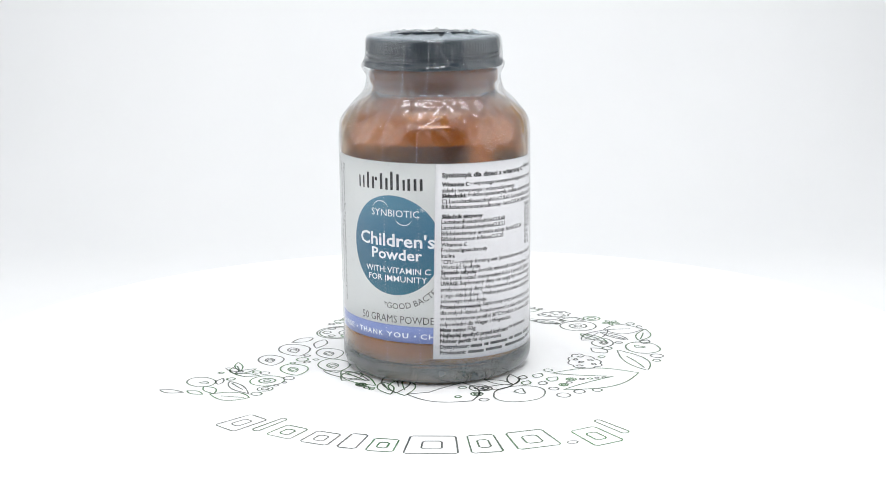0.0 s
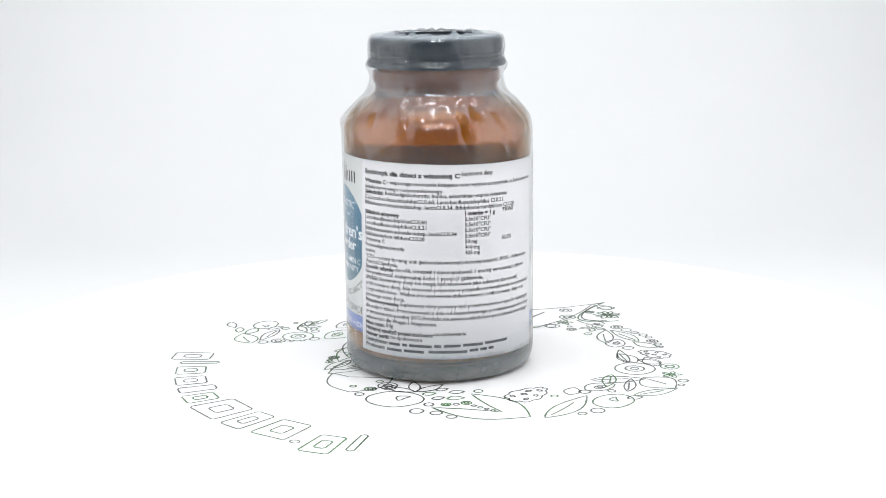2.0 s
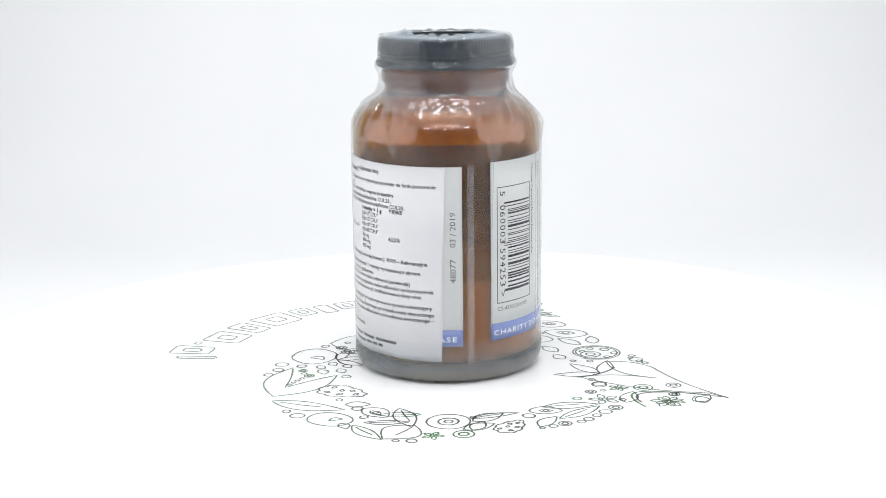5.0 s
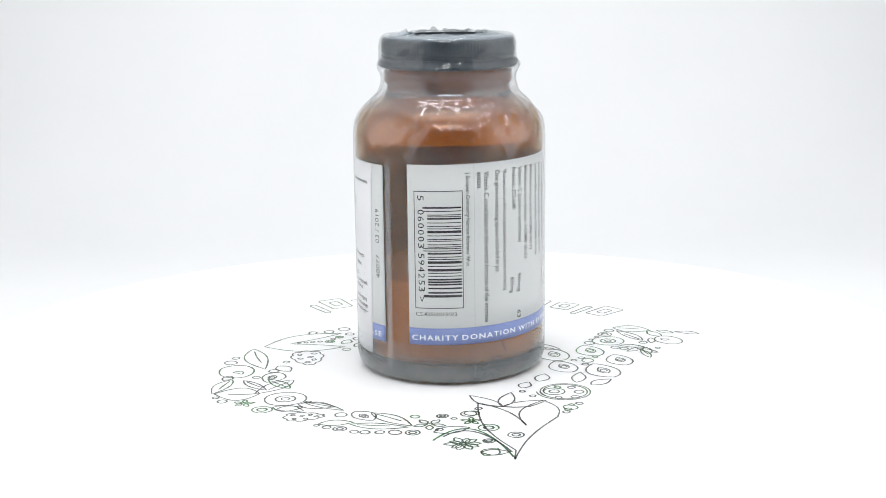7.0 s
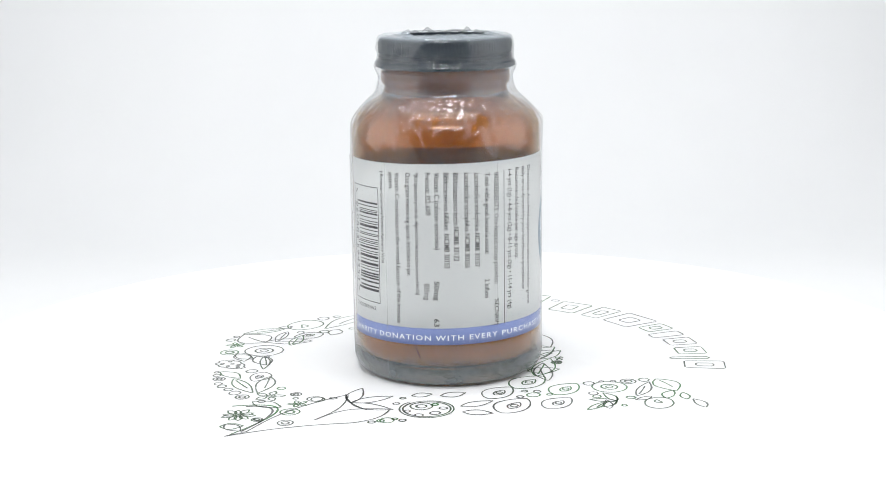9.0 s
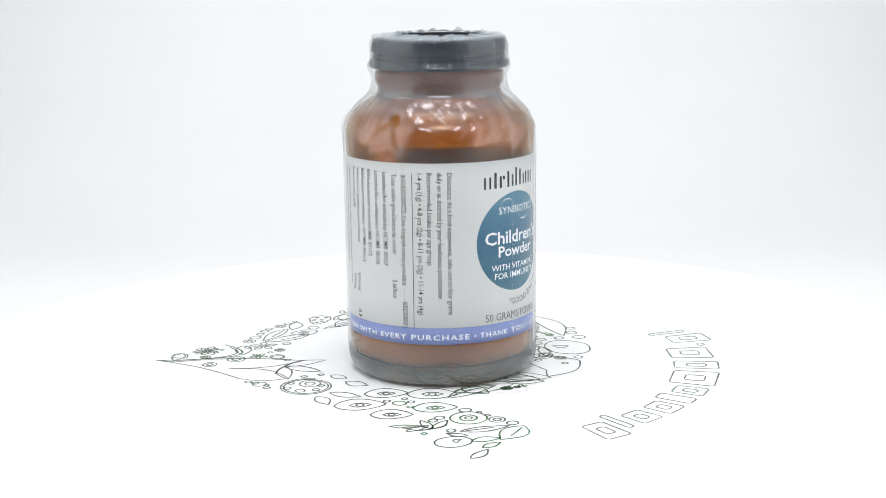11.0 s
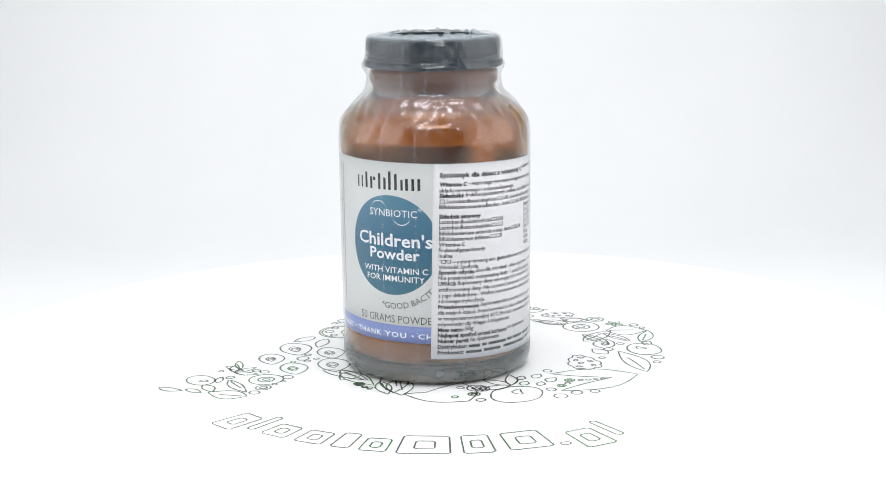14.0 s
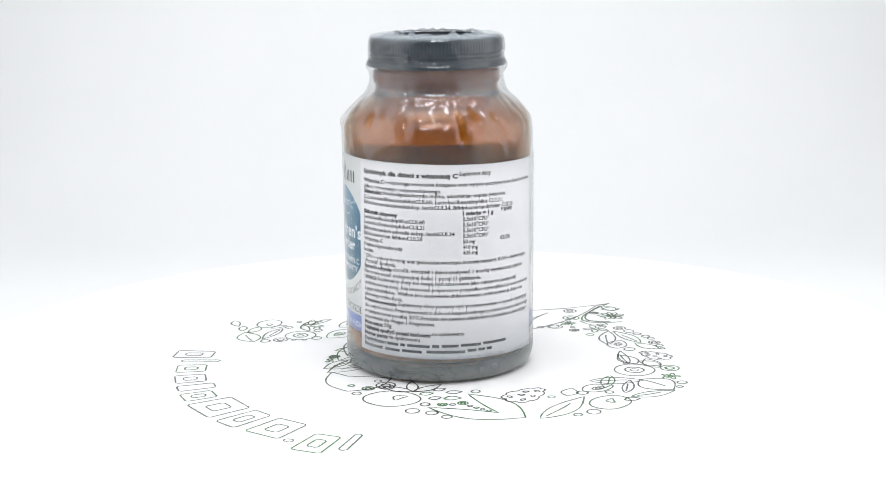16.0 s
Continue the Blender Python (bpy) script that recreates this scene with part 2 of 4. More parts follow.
# ---- turntable ----
turntable = tagged(new("turntable"), "white round turntable printed with leaf and fruit outlines", "turntable")
part("plate", lathe([(0, -0.006), (0.186, -0.006), (0.1885, -0.005), (0.190, -0.003), (0.190, -0.0012), (0.1892, -0.0003), (0.188, 0.0), (0.120, 0.0), (0.06, 0.0), (0, 0.0)], 160), ACRYLIC, turntable, "glossy white plate", False)

PRINT_Z = 0.00008
LINE_W = 0.00064


def ribbon(bm, pts, closed=True, w=LINE_W):
    n = len(pts)
    vs = []
    for i, p in enumerate(pts):
        a = pts[i - 1] if (closed or i) else p
        b = pts[(i + 1) % n] if (closed or i < n - 1) else p
        d = (b - a)
        d = d.normalized() if d.length > 1e-9 else Vector((1, 0))
        nrm = Vector((-d.y, d.x))
        k = w * (0.42 + 0.16 * noise.noise((p.x * 300, p.y * 300, 1.7)))
        vs.append((bm.verts.new((*(p + nrm * k), PRINT_Z)), bm.verts.new((*(p - nrm * k), PRINT_Z))))
    for i in range(n if closed else n - 1):
        a, b = vs[i], vs[(i + 1) % n]
        bm.faces.new((a[1], b[1], b[0], a[0]))


def mm(x, y):
    return Vector((x, y)) * 0.001


def printed(name, bm):
    bmesh.ops.recalc_face_normals(bm, faces=bm.faces)
    return part(name, bm, LINE, turntable, "", False)


def ellipse_pts(c, rx, ry, ang=0.0, n=28, wob=0.04):
    ca, sa = math.cos(ang), math.sin(ang)
    out = []
    for i in range(n):
        t = 2 * math.pi * i / n
        k = 1 + wob * noise.noise((c.x * 900 + math.cos(t), c.y * 900 + math.sin(t), 0.3))
        x, y = rx * k * math.cos(t), ry * k * math.sin(t)
        out.append(c + Vector((ca * x - sa * y, sa * x + ca * y)))
    return out


def leaf_pts(a, b, w, n=18, bend=0.0, fat=1.0):
    d = b - a
    nr = Vector((-d.y, d.x))
    mid = lambda s: a + d * s + nr * (bend * math.sin(math.pi * s))
    f = lambda s: 0.5 * w * math.sin(math.pi * s ** (1.0 / 1.15)) ** fat
    up = [mid(i / n) + nr * f(i / n) for i in range(n)]
    dn = [mid(1 - i / n) - nr * f(1 - i / n) for i in range(n)]
    return up + dn


def leaf_print(x0, y0, x1, y1, w):
    a, b = mm(x0, y0), mm(x1, y1)
    bend = 0.10 * noise.noise((x0, y0, 0.5))
    bm = bmesh.new()
    ribbon(bm, leaf_pts(a, b, w * 1.1, 18, bend))
    d = b - a
    nr = Vector((-d.y, d.x))
    if d.length > 0.0135:
        ribbon(bm, [a + d * s + nr * (bend * math.sin(math.pi * s) + 0.05 * s) for s in (0.12, 0.25, 0.4, 0.55, 0.68)], False)
    printed("leaf_print", bm)


def eye_leaf_print(x0, y0, x1, y1, w):
    a, b = mm(x0, y0), mm(x1, y1)
    bm = bmesh.new()
    ribbon(bm, leaf_pts(a, b, w * 1.35, 18, 0.04, 0.72))
    d = b - a
    ribbon(bm, leaf_pts(a + d * 0.30, a + d * 0.72, w * 1.15, 10, 0.0, 0.9))
    ribbon(bm, ellipse_pts(a + d * 0.5, d.length * 0.075, d.length * 0.075, 0, 12))
    printed("leaf_print", bm)


def berry_print(x, y, r):
    bm = bmesh.new()
    ribbon(bm, ellipse_pts(mm(x, y), r * 0.001, r * 0.00092, x, 20))
    printed("berry_print", bm)


def ring_print(x, y, r):
    bm = bmesh.new()
    c = mm(x, y)
    ribbon(bm, ellipse_pts(c, r * 0.001, r * 0.001, 0, 36))
    ribbon(bm, ellipse_pts(c, r * 0.00048, r * 0.00046, 0, 24), True, LINE_W * 1.2)
    if r > 4:
        ribbon(bm, ellipse_pts(c, r * 0.0002, r * 0.0002, 0, 14))
    printed("fruit_print", bm)


def crown_print(x0, y0, x1, y1):
    a, b = mm(x0, y0), mm(x1, y1)
    d = b - a
    nr = Vector((-d.y, d.x))
    bm = bmesh.new()
    for off, ln in ((-0.85, 0.62), (0.0, 1.0), (0.85, 0.62)):
        ribbon(bm, leaf_pts(a, a + d * ln + nr * off, 0.34, 12, 0.05 * off))
    ribbon(bm, [a + nr * (0.6 * s) + d * (0.12 * s * s) for s in (-1, -0.5, 0, 0.5, 1)], False)
    printed("leaf_print", bm)


def fruit_print(x0, y0, x1, y1):
    a, b = mm(x0, y0), mm(x1, y1)
    d = b - a
    c = (a + b) / 2
    bm = bmesh.new()
    ribbon(bm, ellipse_pts(c, d.length / 2, d.length * 0.43, math.atan2(d.y, d.x), 44, 0.1))
    nr = Vector((-d.y, d.x))
    ribbon(bm, leaf_pts(c + d * 0.05 - nr * 0.08, c + d * 0.26 + nr * 0.14, 0.55, 10, 0.25, 0.7))
    printed("fruit_print", bm)


def bow(a, b, k, n=10):
    d = b - a
    nr = Vector((-d.y, d.x))
    return [a + d * (i / n) + nr * (k * math.sin(math.pi * i / n)) for i in range(n)]


def tulip_print(bx, by, rx, ry, lx, ly, nx, ny):
    """A cup of two lobes that meet at a slit above the base."""
    base, right, left, notch = mm(bx, by), mm(rx, ry), mm(lx, ly), mm(nx, ny)

    def away(a, b, k):
        d = b - a
        side = -1 if Vector((-d.y, d.x)).dot(notch - (a + b) / 2) > 0 else 1
        return bow(a, b, k * side)
    bm = bmesh.new()
    ribbon(bm, away(base, left, 0.20) + bow(left, notch, 0.03) + bow(notch, right, 0.03) + away(right, base, 0.20))
    printed("leaf_print", bm)


def lily_print(tip, slit, top, side, foot, inner):
    """A folded lily leaf: a long lobe with a slit, a round lobe above it and a tapering stalk."""
    p = [mm(*q) for q in (tip, slit, top, side, foot, inner)]
    bm = bmesh.new()
    line = []
    for i, k in enumerate((0.10, 0.19, 0.15, -0.05, 0.0, 0.08)):
        line += bow(p[i], p[(i + 1) % 6], k)
    ribbon(bm, line)
    printed("leaf_print", bm)


def cluster_print(x0, y0, x1, y1):
    a, b = mm(x0, y0), mm(x1, y1)
    c, d = (a + b) / 2, b - a
    ang, ln = math.atan2(d.y, d.x), d.length / 2
    bm = bmesh.new()
    pts = []
    for i in range(90):
        t = 2 * math.pi * i / 90
        k = 0.88 + 0.14 * abs(math.sin(4.5 * t))
        x, y = ln * k * math.cos(t), ln * (0.62 - 0.2 * math.cos(t)) * k * math.sin(t)
        pts.append(c + Vector((math.cos(ang) * x - math.sin(ang) * y, math.sin(ang) * x + math.cos(ang) * y)))
    ribbon(bm, pts)
    for i, (u, v) in enumerate(((-0.55, 0.3), (-0.5, -0.28), (-0.1, 0.12), (0.05, -0.3), (0.3, 0.22), (0.6, -0.05))):
        q = c + Vector((math.cos(ang) * u - math.sin(ang) * v, math.sin(ang) * u + math.cos(ang) * v)) * ln
        e = Vector((math.cos(i * 1.9), math.sin(i * 1.9))) * ln * 0.13
        ribbon(bm, leaf_pts(q - e, q + e, 0.6, 8))
    printed("fruit_print", bm)


def flower_print(x, y, r):
    c = mm(x, y)
    bm = bmesh.new()
    for i in range(5):
        e = Vector((math.cos(i * 1.2566 + x), math.sin(i * 1.2566 + x)))
        ribbon(bm, leaf_pts(c + e * r * 0.00022, c + e * r * 0.001, 0.55, 10))
    ribbon(bm, ellipse_pts(c, r * 0.00017, r * 0.00017, 0, 12))
    printed("flower_print", bm)


def spiral_print(x, y, r):
    c = mm(x, y)
    bm = bmesh.new()
    for k, n in ((1.0, 70), (0.88, 64)):
        ribbon(bm, [c + Vector((math.cos(0.1 * i), math.sin(0.1 * i))) * (r * 0.001 * k * (1 - 0.0022 * i)) for i in range(n)], False)
    printed("spiral_print", bm)


def arc_print(x0, y0, x1, y1, x2, y2):
    a, b, m = mm(x0, y0), mm(x1, y1), mm(x2, y2)
    c = m * 2 - (a + b) / 2
    bm = bmesh.new()
    ribbon(bm, [a * (1 - s) ** 2 + c * (2 * s * (1 - s)) + b * s * s for s in [i / 24 for i in range(25)]], False, LINE_W * 1.3)
    printed("stem_print", bm)


def block_print(a0, a1, r0, r1, hole):
    """One upright outlined block of the arc-set brand line, with the outline of its counter."""
    bm = bmesh.new()

    def frame_pts(a0, a1, r0, r1):
        e = 0.8 / r1 * 57.3
        out = []
        for a, r in ((a0 + e, r0), (a1 - e, r0), (a1, r0 - 0.8), (a1, r1 + 0.8), (a1 - e, r1), (a0 + e, r1), (a0, r1 + 0.8), (a0, r0 - 0.8)):
            out.append(mm(r * math.cos(radians(a)), r * math.sin(radians(a))))
        return out
    ribbon(bm, frame_pts(a0, a1, r0, r1))
    if hole:
        da, dr = (a1 - a0) * 0.3, (r0 - r1) * 0.28
        ribbon(bm, frame_pts(a0 + da, a1 - da, r0 - dr, r1 + dr))
    printed("block_print", bm)


for q in ((26.7, -24.9, 27.8, -20.6, 0.60), (31.5, -23.1, 34.0, -18.4, 0.60), (33.1, -31.7, 34.2, -27.3, 0.60), (36.4, -27.8, 39.3, -22.7, 0.60), (27.2, -31.2, 29.0, -26.7, 0.60), (-18.3, -16.6, -16.5, -38.9, 0.40), (-15.1, -23.0, -13.5, -41.8, 0.45), (-21.6, -26.3, -18.3, -40.3, 0.35), (-36.6, -12.1, -23.6, -30.4, 0.32), (59.8, 6.2, 54.7, 12.9, 0.60), (71.7, -16.1, 64.0, 9.9, 0.28), (75.1, 17.9, 77.2, 23.0, 0.60), (52.3, 23.2, 63.9, 38.5, 0.34), (69.8, 23.3, 60.3, 34.7, 0.24), (62.2, 38.2, 77.7, 38.2, 0.80), (73.9, 22.2, 78.4, 38.3, 0.30), (47.9, 50.2, 35.6, 53.1, 0.50), (56.0, 52.8, 45.4, 57.1, 0.50), (46.3, 48.0, 32.3, 57.0, 0.20),):
    leaf_print(*q)
for q in ((54.6, 55.4, 45.9, 53.1, 0.50), (23.2, 59.7, 9.5, 72.9, 0.30), (39.4, 70.2, 28.1, 68.8, 0.42), (29.2, 70.7, 10.7, 74.0, 0.26), (-11.8, 97.2, -20.5, 97.0, 0.50), (52.6, 32.8, 61.5, 21.7, 0.30), (2.7, 78.9, -8.6, 74.6, 0.45), (-12.6, 99.8, -16.8, 93.7, 0.70), (-26.6, 34.6, -29.4, 28.0, 0.55), (-32.8, 27.2, -35.4, 18.4, 0.50), (-45.7, 28.8, -48.0, 17.0, 0.36), (-50.5, 31.8, -58.0, 25.3, 0.45), (-30.2, -13.6, -35.6, -24.2, 0.55), (-43.1, -11.9, -26.2, -24.6, 0.28), (-74.9, -23.3, -66.5, -37.4, 0.25), (-65.7, -41.7, -79.7, -37.1, 0.55), (-82.8, -28.8, -78.3, -37.0, 0.40), (-97.6, -31.8, -88.9, -35.1, 0.35), (-87.9, -33.4, -82.0, -37.6, 0.40),):
    leaf_print(*q)
for q in ((-75.0, -0.4, -72.6, -11.5, 0.22), (-78.6, -6.9, -71.4, -12.4, 0.30), (-78.4, -26.5, -77.7, -19.6, 0.35),):
    leaf_print(*q)
for q in ((59.1, 13.9, 61.3, 25.7, 0.50), (28.7, 58.3, 22.2, 67.0, 0.50), (-45.0, 16.8, -40.5, 2.8, 0.50), (-42.2, 2.7, -38.3, -13.9, 0.50), (-59.4, 22.9, -53.4, 6.9, 0.50), (-65.3, 8.7, -62.1, -4.7, 0.50), (-56.2, -3.1, -51.9, -17.0, 0.50),):
    eye_leaf_print(*q)
for q in ((6.1, -33.6, 1.3), (13.0, -47.1, 1.6), (37.0, -36.1, 1.7), (39.8, -43.3, 2.4), (45.4, -39.6, 2.0), (51.6, -38.2, 1.7), (42.9, -29.2, 1.0), (47.6, -25.6, 0.8), (50.4, -25.2, 0.8), (52.9, -24.6, 0.7), (55.4, -24.0, 0.7), (36.7, -14.6, 1.6), (-26.8, -31.9, 0.9), (-24.8, -33.0, 0.9), (4.4, -43.6, 1.1), (57.4, 1.3, 1.2), (60.6, 12.2, 1.9), (65.8, 19.8, 1.4), (76.6, -4.3, 1.4), (77.6, 1.6, 2.4), (76.5, 42.4, 1.1), (73.7, 46.5, 1.7), (44.8, 47.9, 1.0), (32.9, 61.3, 2.1), (36.5, 73.4, 1.4), (27.5, 77.9, 1.4), (24.1, 78.4, 1.6), (19.5, 78.5, 1.5), (14.7, 78.7, 2.1), (8.9, 63.8, 1.5), (-9.3, 60.8, 2.4), (-3.6, 65.9, 0.9),):
    berry_print(*q)
for q in ((39.9, 71.5, 0.9), (0.9, 76.5, 1.2), (-41.6, 55.6, 2.4), (-44.8, 51.8, 1.2), (-39.9, 60.4, 1.2), (-29.9, 43.4, 1.1), (-26.6, 38.3, 1.0), (-38.8, 34.1, 1.1), (-43.5, 34.4, 1.3), (-45.7, 39.4, 1.7), (-44.1, 44.7, 1.4), (-38.4, 45.2, 1.1), (-8.3, 61.3, 2.7), (-11.6, 56.1, 1.2), (-14.1, 86.8, 1.4), (-54.5, -20.3, 2.0), (-63.7, -37.7, 1.9), (-55.6, -25.2, 0.8), (-58.1, -28.4, 0.9), (-63.6, -13.9, 1.7), (-66.7, -12.5, 1.5), (-74.8, -20.4, 1.5), (-79.3, -12.9, 0.9), (-50.6, 7.3, 1.2), (-51.9, 2.6, 2.3), (-49.9, -0.8, 1.2), (-46.9, 2.2, 1.0), (-55.0, -1.9, 1.0), (-26.8, -32.2, 0.9), (-25.0, -34.3, 0.7), (-40.7, 57.5, 1.2), (-42.1, 52.9, 0.9),):
    berry_print(*q)
for q in ((10.8, -40.9, 2.0), (13.6, -35.1, 2.5), (40.7, -31.8, 1.5), (43.9, -25.7, 1.7), (-28.9, -28.6, 1.8), (11.7, -34.2, 3.3), (52.8, 44.2, 7.1), (59.2, 55.4, 3.3), (32.2, 74.9, 2.1), (9.2, 79.0, 2.3), (0.1, 63.4, 1.8), (-14.5, 75.0, 3.2), (-22.8, 81.9, 2.5), (-14.3, 87.2, 1.8), (-37.4, 38.7, 3.6), (-61.8, -23.0, 5.9), (-61.5, -32.3, 2.6), (-28.6, -29.2, 1.7),):
    ring_print(*q)
for q in ((23.5, -31.2, 13.7, -24.7), (-19.5, 54.4, -22.8, 39.4), (-74.5, -14.2, -67.3, -8.5),):
    crown_print(*q)
for q in ((18.9, -48.2, 31.3, -33.7), (74.8, 5.0, 73.0, 19.6), (-87.5, -18.6, -81.9, -28.4),):
    fruit_print(*q)
for q in ((9.0, -48.2, 6.2, -28.0, -12.8, -40.3, -5.4, -38.6), (68.1, -19.1, 37.4, -18.4, 40.2, -37.3, 58.9, -22.8),):
    tulip_print(*q)
for q in ((51.9, -12.9, 48.4, 5.1), (51.2, 63.6, 38.0, 61.9),):
    cluster_print(*q)
for q in ((66.2, 48.7, 3.7), (4.1, 71.4, 5.4), (-9.1, 68.4, 3.5), (-6.8, 89.8, 5.2), (-6.2, 89.4, 5.8),):
    flower_print(*q)
for q in ((-40.8, 38.7, 9.4),):
    spiral_print(*q)
for q in ((2.8, 86.5, -21.3, 101.2, -9.7, 76.6), (-0.4, 83.1, -21.0, 97.0, -10.2, 78.9)):
    arc_print(*q)
lily_print((-11.5, 49.9), (-26.4, 73.2), (-33.1, 48.2), (-36.7, 65.2), (-21.6, 103.3), (-22.2, 95.7))
for q in ((-136.6, -131.2, 100.6, 86.4, 1), (-129.4, -127.8, 96.0, 82.0, 0), (-125.4, -119.9, 96.4, 86.0, 1), (-117.6, -112.0, 96.6, 86.0, 1), (-110.0, -106.4, 96.8, 84.0, 0), (-104.4, -99.4, 97.4, 86.4, 1),
          (-97.4, -87.8, 98.3, 82.7, 1), (-85.4, -79.8, 98.3, 82.7, 1), (-77.0, -68.9, 97.8, 82.7, 1), (-67.6, -65.7, 98.6, 96.2, 0), (-64.0, -58.3, 103.6, 88.4, 1), (-56.2, -54.6, 99.0, 84.2, 0)):
    block_print(*q)

# ---- the jar ----
jar = tagged(new("supplement_jar"), "amber glass jar with black lid, sealed in clear film", "jar")
jar.scale.z = 1.004
R_GLASS, R_LABEL, R_STICKER = 0.0330, 0.0332, 0.03335
DEG = R_LABEL * math.pi / 180   # metres of arc a degree

outer = smooth_profile([(0.0272, 0.0004), (0.0295, 0.0005), (0.0315, 0.0016), (0.0327, 0.0040), (0.0330, 0.0075), (0.0330, 0.0300), (0.0330, 0.0600),
                        (0.0330, 0.0800), (0.0329, 0.0840), (0.0322, 0.0878), (0.0303, 0.0912), (0.0272, 0.0940), (0.0238, 0.0958), (0.0219, 0.0974),
                        (0.0214, 0.0998), (0.0221, 0.1010), (0.0224, 0.1020), (0.0224, 0.1038), (0.0222, 0.1050), (0.0206, 0.1056), (0.0206, 0.1100), (0.0204, 0.1150)], 5)
inner = smooth_profile([(0.0180, 0.1150), (0.0180, 0.1000), (0.0186, 0.0968), (0.0215, 0.0944), (0.0262, 0.0918), (0.0292, 0.0885), (0.0303, 0.0840),
                        (0.0307, 0.0780), (0.0309, 0.0400), (0.0309, 0.0110), (0.0305, 0.0070), (0.0285, 0.0050), (0.0200, 0.0044), (0.0, 0.0042)], 4)
base_ring = [(0.0, 0.0016), (0.020, 0.0014), (0.0255, 0.0010)]
part("glass_body", lathe(base_ring + outer + inner, 144), GLASS, jar, "brown amber glass")


def dust_material():
    """Powder dust clinging in clouds to the inside of the glass."""
    m, n, l, p = node_mat("powder_dust")
    n.remove(p)
    clear = n.new("ShaderNodeBsdfTransparent")
    dust = n.new("ShaderNodeBsdfDiffuse")
    dust.inputs[0].default_value = (0.74, 0.60, 0.45, 1)
    cloud = n.new("ShaderNodeMapRange")
    cloud.inputs["From Min"].default_value, cloud.inputs["From Max"].default_value = 0.36, 0.66
    cloud.inputs["To Min"].default_value, cloud.inputs["To Max"].default_value = 0.02, 0.24
    l.new(noise_node(n, l, 75, 5, 0.6), cloud.inputs["Value"])
    mix = n.new("ShaderNodeMixShader")
    l.new(cloud.outputs[0], mix.inputs[0])
    l.new(clear.outputs[0], mix.inputs[1])
    l.new(dust.outputs[0], mix.inputs[2])
    l.new(mix.outputs[0], n["Material Output"].inputs["Surface"])
    return m


part("powder_dust", lathe([(0.0305, 0.0356), (0.0305, 0.0500), (0.0304, 0.0650), (0.0303, 0.0770), (0.0298, 0.0838), (0.0286, 0.0882), (0.0256, 0.0914), (0.0210, 0.0940), (0.0183, 0.0964)], 96), dust_material(), jar, "thin cloudy powder dust on the inside of the glass")
part("powder", lathe([(0.0, 0.0045), (0.0200, 0.0047), (0.0283, 0.0053), (0.0302, 0.0073), (0.03065, 0.0112), (0.03065, 0.0330), (0.0304, 0.0352), (0.022, 0.0375), (0.012, 0.0350), (0.0, 0.0362)], 96),
     POWDER, jar, "pale cream powder behind the glass")
# added ring, sunk into the glass to stop light and darken the neck
part("neck_block", lathe([(0.0184, 0.0967), (0.0184, 0.1148), (0.0170, 0.1148), (0.0170, 0.0967)], 96, True), NECK_DARK, jar, "added dull brown ring that blocks light through the neck")
lid_prof = smooth_profile([(0.0208, 0.1052), (0.0236, 0.1050), (0.0246, 0.1056), (0.0248, 0.1068), (0.0243, 0.1079), (0.0234, 0.1084), (0.0232, 0.1089), (0.0237, 0.1093), (0.0237, 0.1098),
                           (0.0231, 0.1102), (0.0231, 0.1106), (0.0236, 0.1111), (0.02365, 0.1122), (0.0236, 0.1146), (0.0233, 0.1159), (0.0226, 0.1165), (0.0212, 0.1164), (0.0205, 0.1158), (0.0150, 0.1157), (0.0, 0.1157)], 4)
lid_bm = lathe([(r * (0.979 if r > 0.0207 else 1.0), z if z > 0.1152 else 0.1152 - (0.1152 - z) * 0.88) for r, z in lid_prof], 480)
for vert in lid_bm.verts:
    if 0.1112 < vert.co.z < 0.1152 and vert.co.xy.length > 0.0225:
        k = 1 + 0.0040 * math.cos(120 * math.atan2(vert.co.y, vert.co.x))
        vert.co.x, vert.co.y = vert.co.x * k, vert.co.y * k
lid = part("lid", lid_bm, LID, jar, "black knurled screw lid with a rolled rim")
part("liner", lathe([(0.0, 0.1151), (0.0203, 0.1151), (0.0203, 0.1156), (0.0, 0.1156)], 64), STICKER, lid, "white foam liner")


def bend(phi, z, r):
    """A place on the jar: degrees round it, and height."""
    a = radians(phi)
    return (r * math.sin(a), -r * math.cos(a), z)


def sheet(place, u0, u1, v0, v1, nu, nv, thick):
    """A curved sheet with thickness; place(u, v, lift) gives the point."""
    bm = bmesh.new()
    grids = []
    for lift in (0.0, -thick):
        grids.append([[bm.verts.new(place(u0 + (u1 - u0) * i / nu, v0 + (v1 - v0) * j / nv, lift)) for i in range(nu + 1)] for j in range(nv + 1)])
    top, low = grids
    for j in range(nv):
        for i in range(nu):
            bm.faces.new((top[j][i], top[j][i + 1], top[j + 1][i + 1], top[j + 1][i]))
            bm.faces.new((low[j][i], low[j + 1][i], low[j + 1][i + 1], low[j][i + 1]))
    for i in range(nu):
        bm.faces.new((top[0][i], low[0][i], low[0][i + 1], top[0][i + 1]))
        bm.faces.new((top[nv][i], top[nv][i + 1], low[nv][i + 1], low[nv][i]))
    for j in range(nv):
        bm.faces.new((top[j][0], top[j + 1][0], low[j + 1][0], low[j][0]))
        bm.faces.new((top[j][nu], low[j][nu], low[j + 1][nu], top[j + 1][nu]))
    bmesh.ops.recalc_face_normals(bm, faces=bm.faces)
    return bm


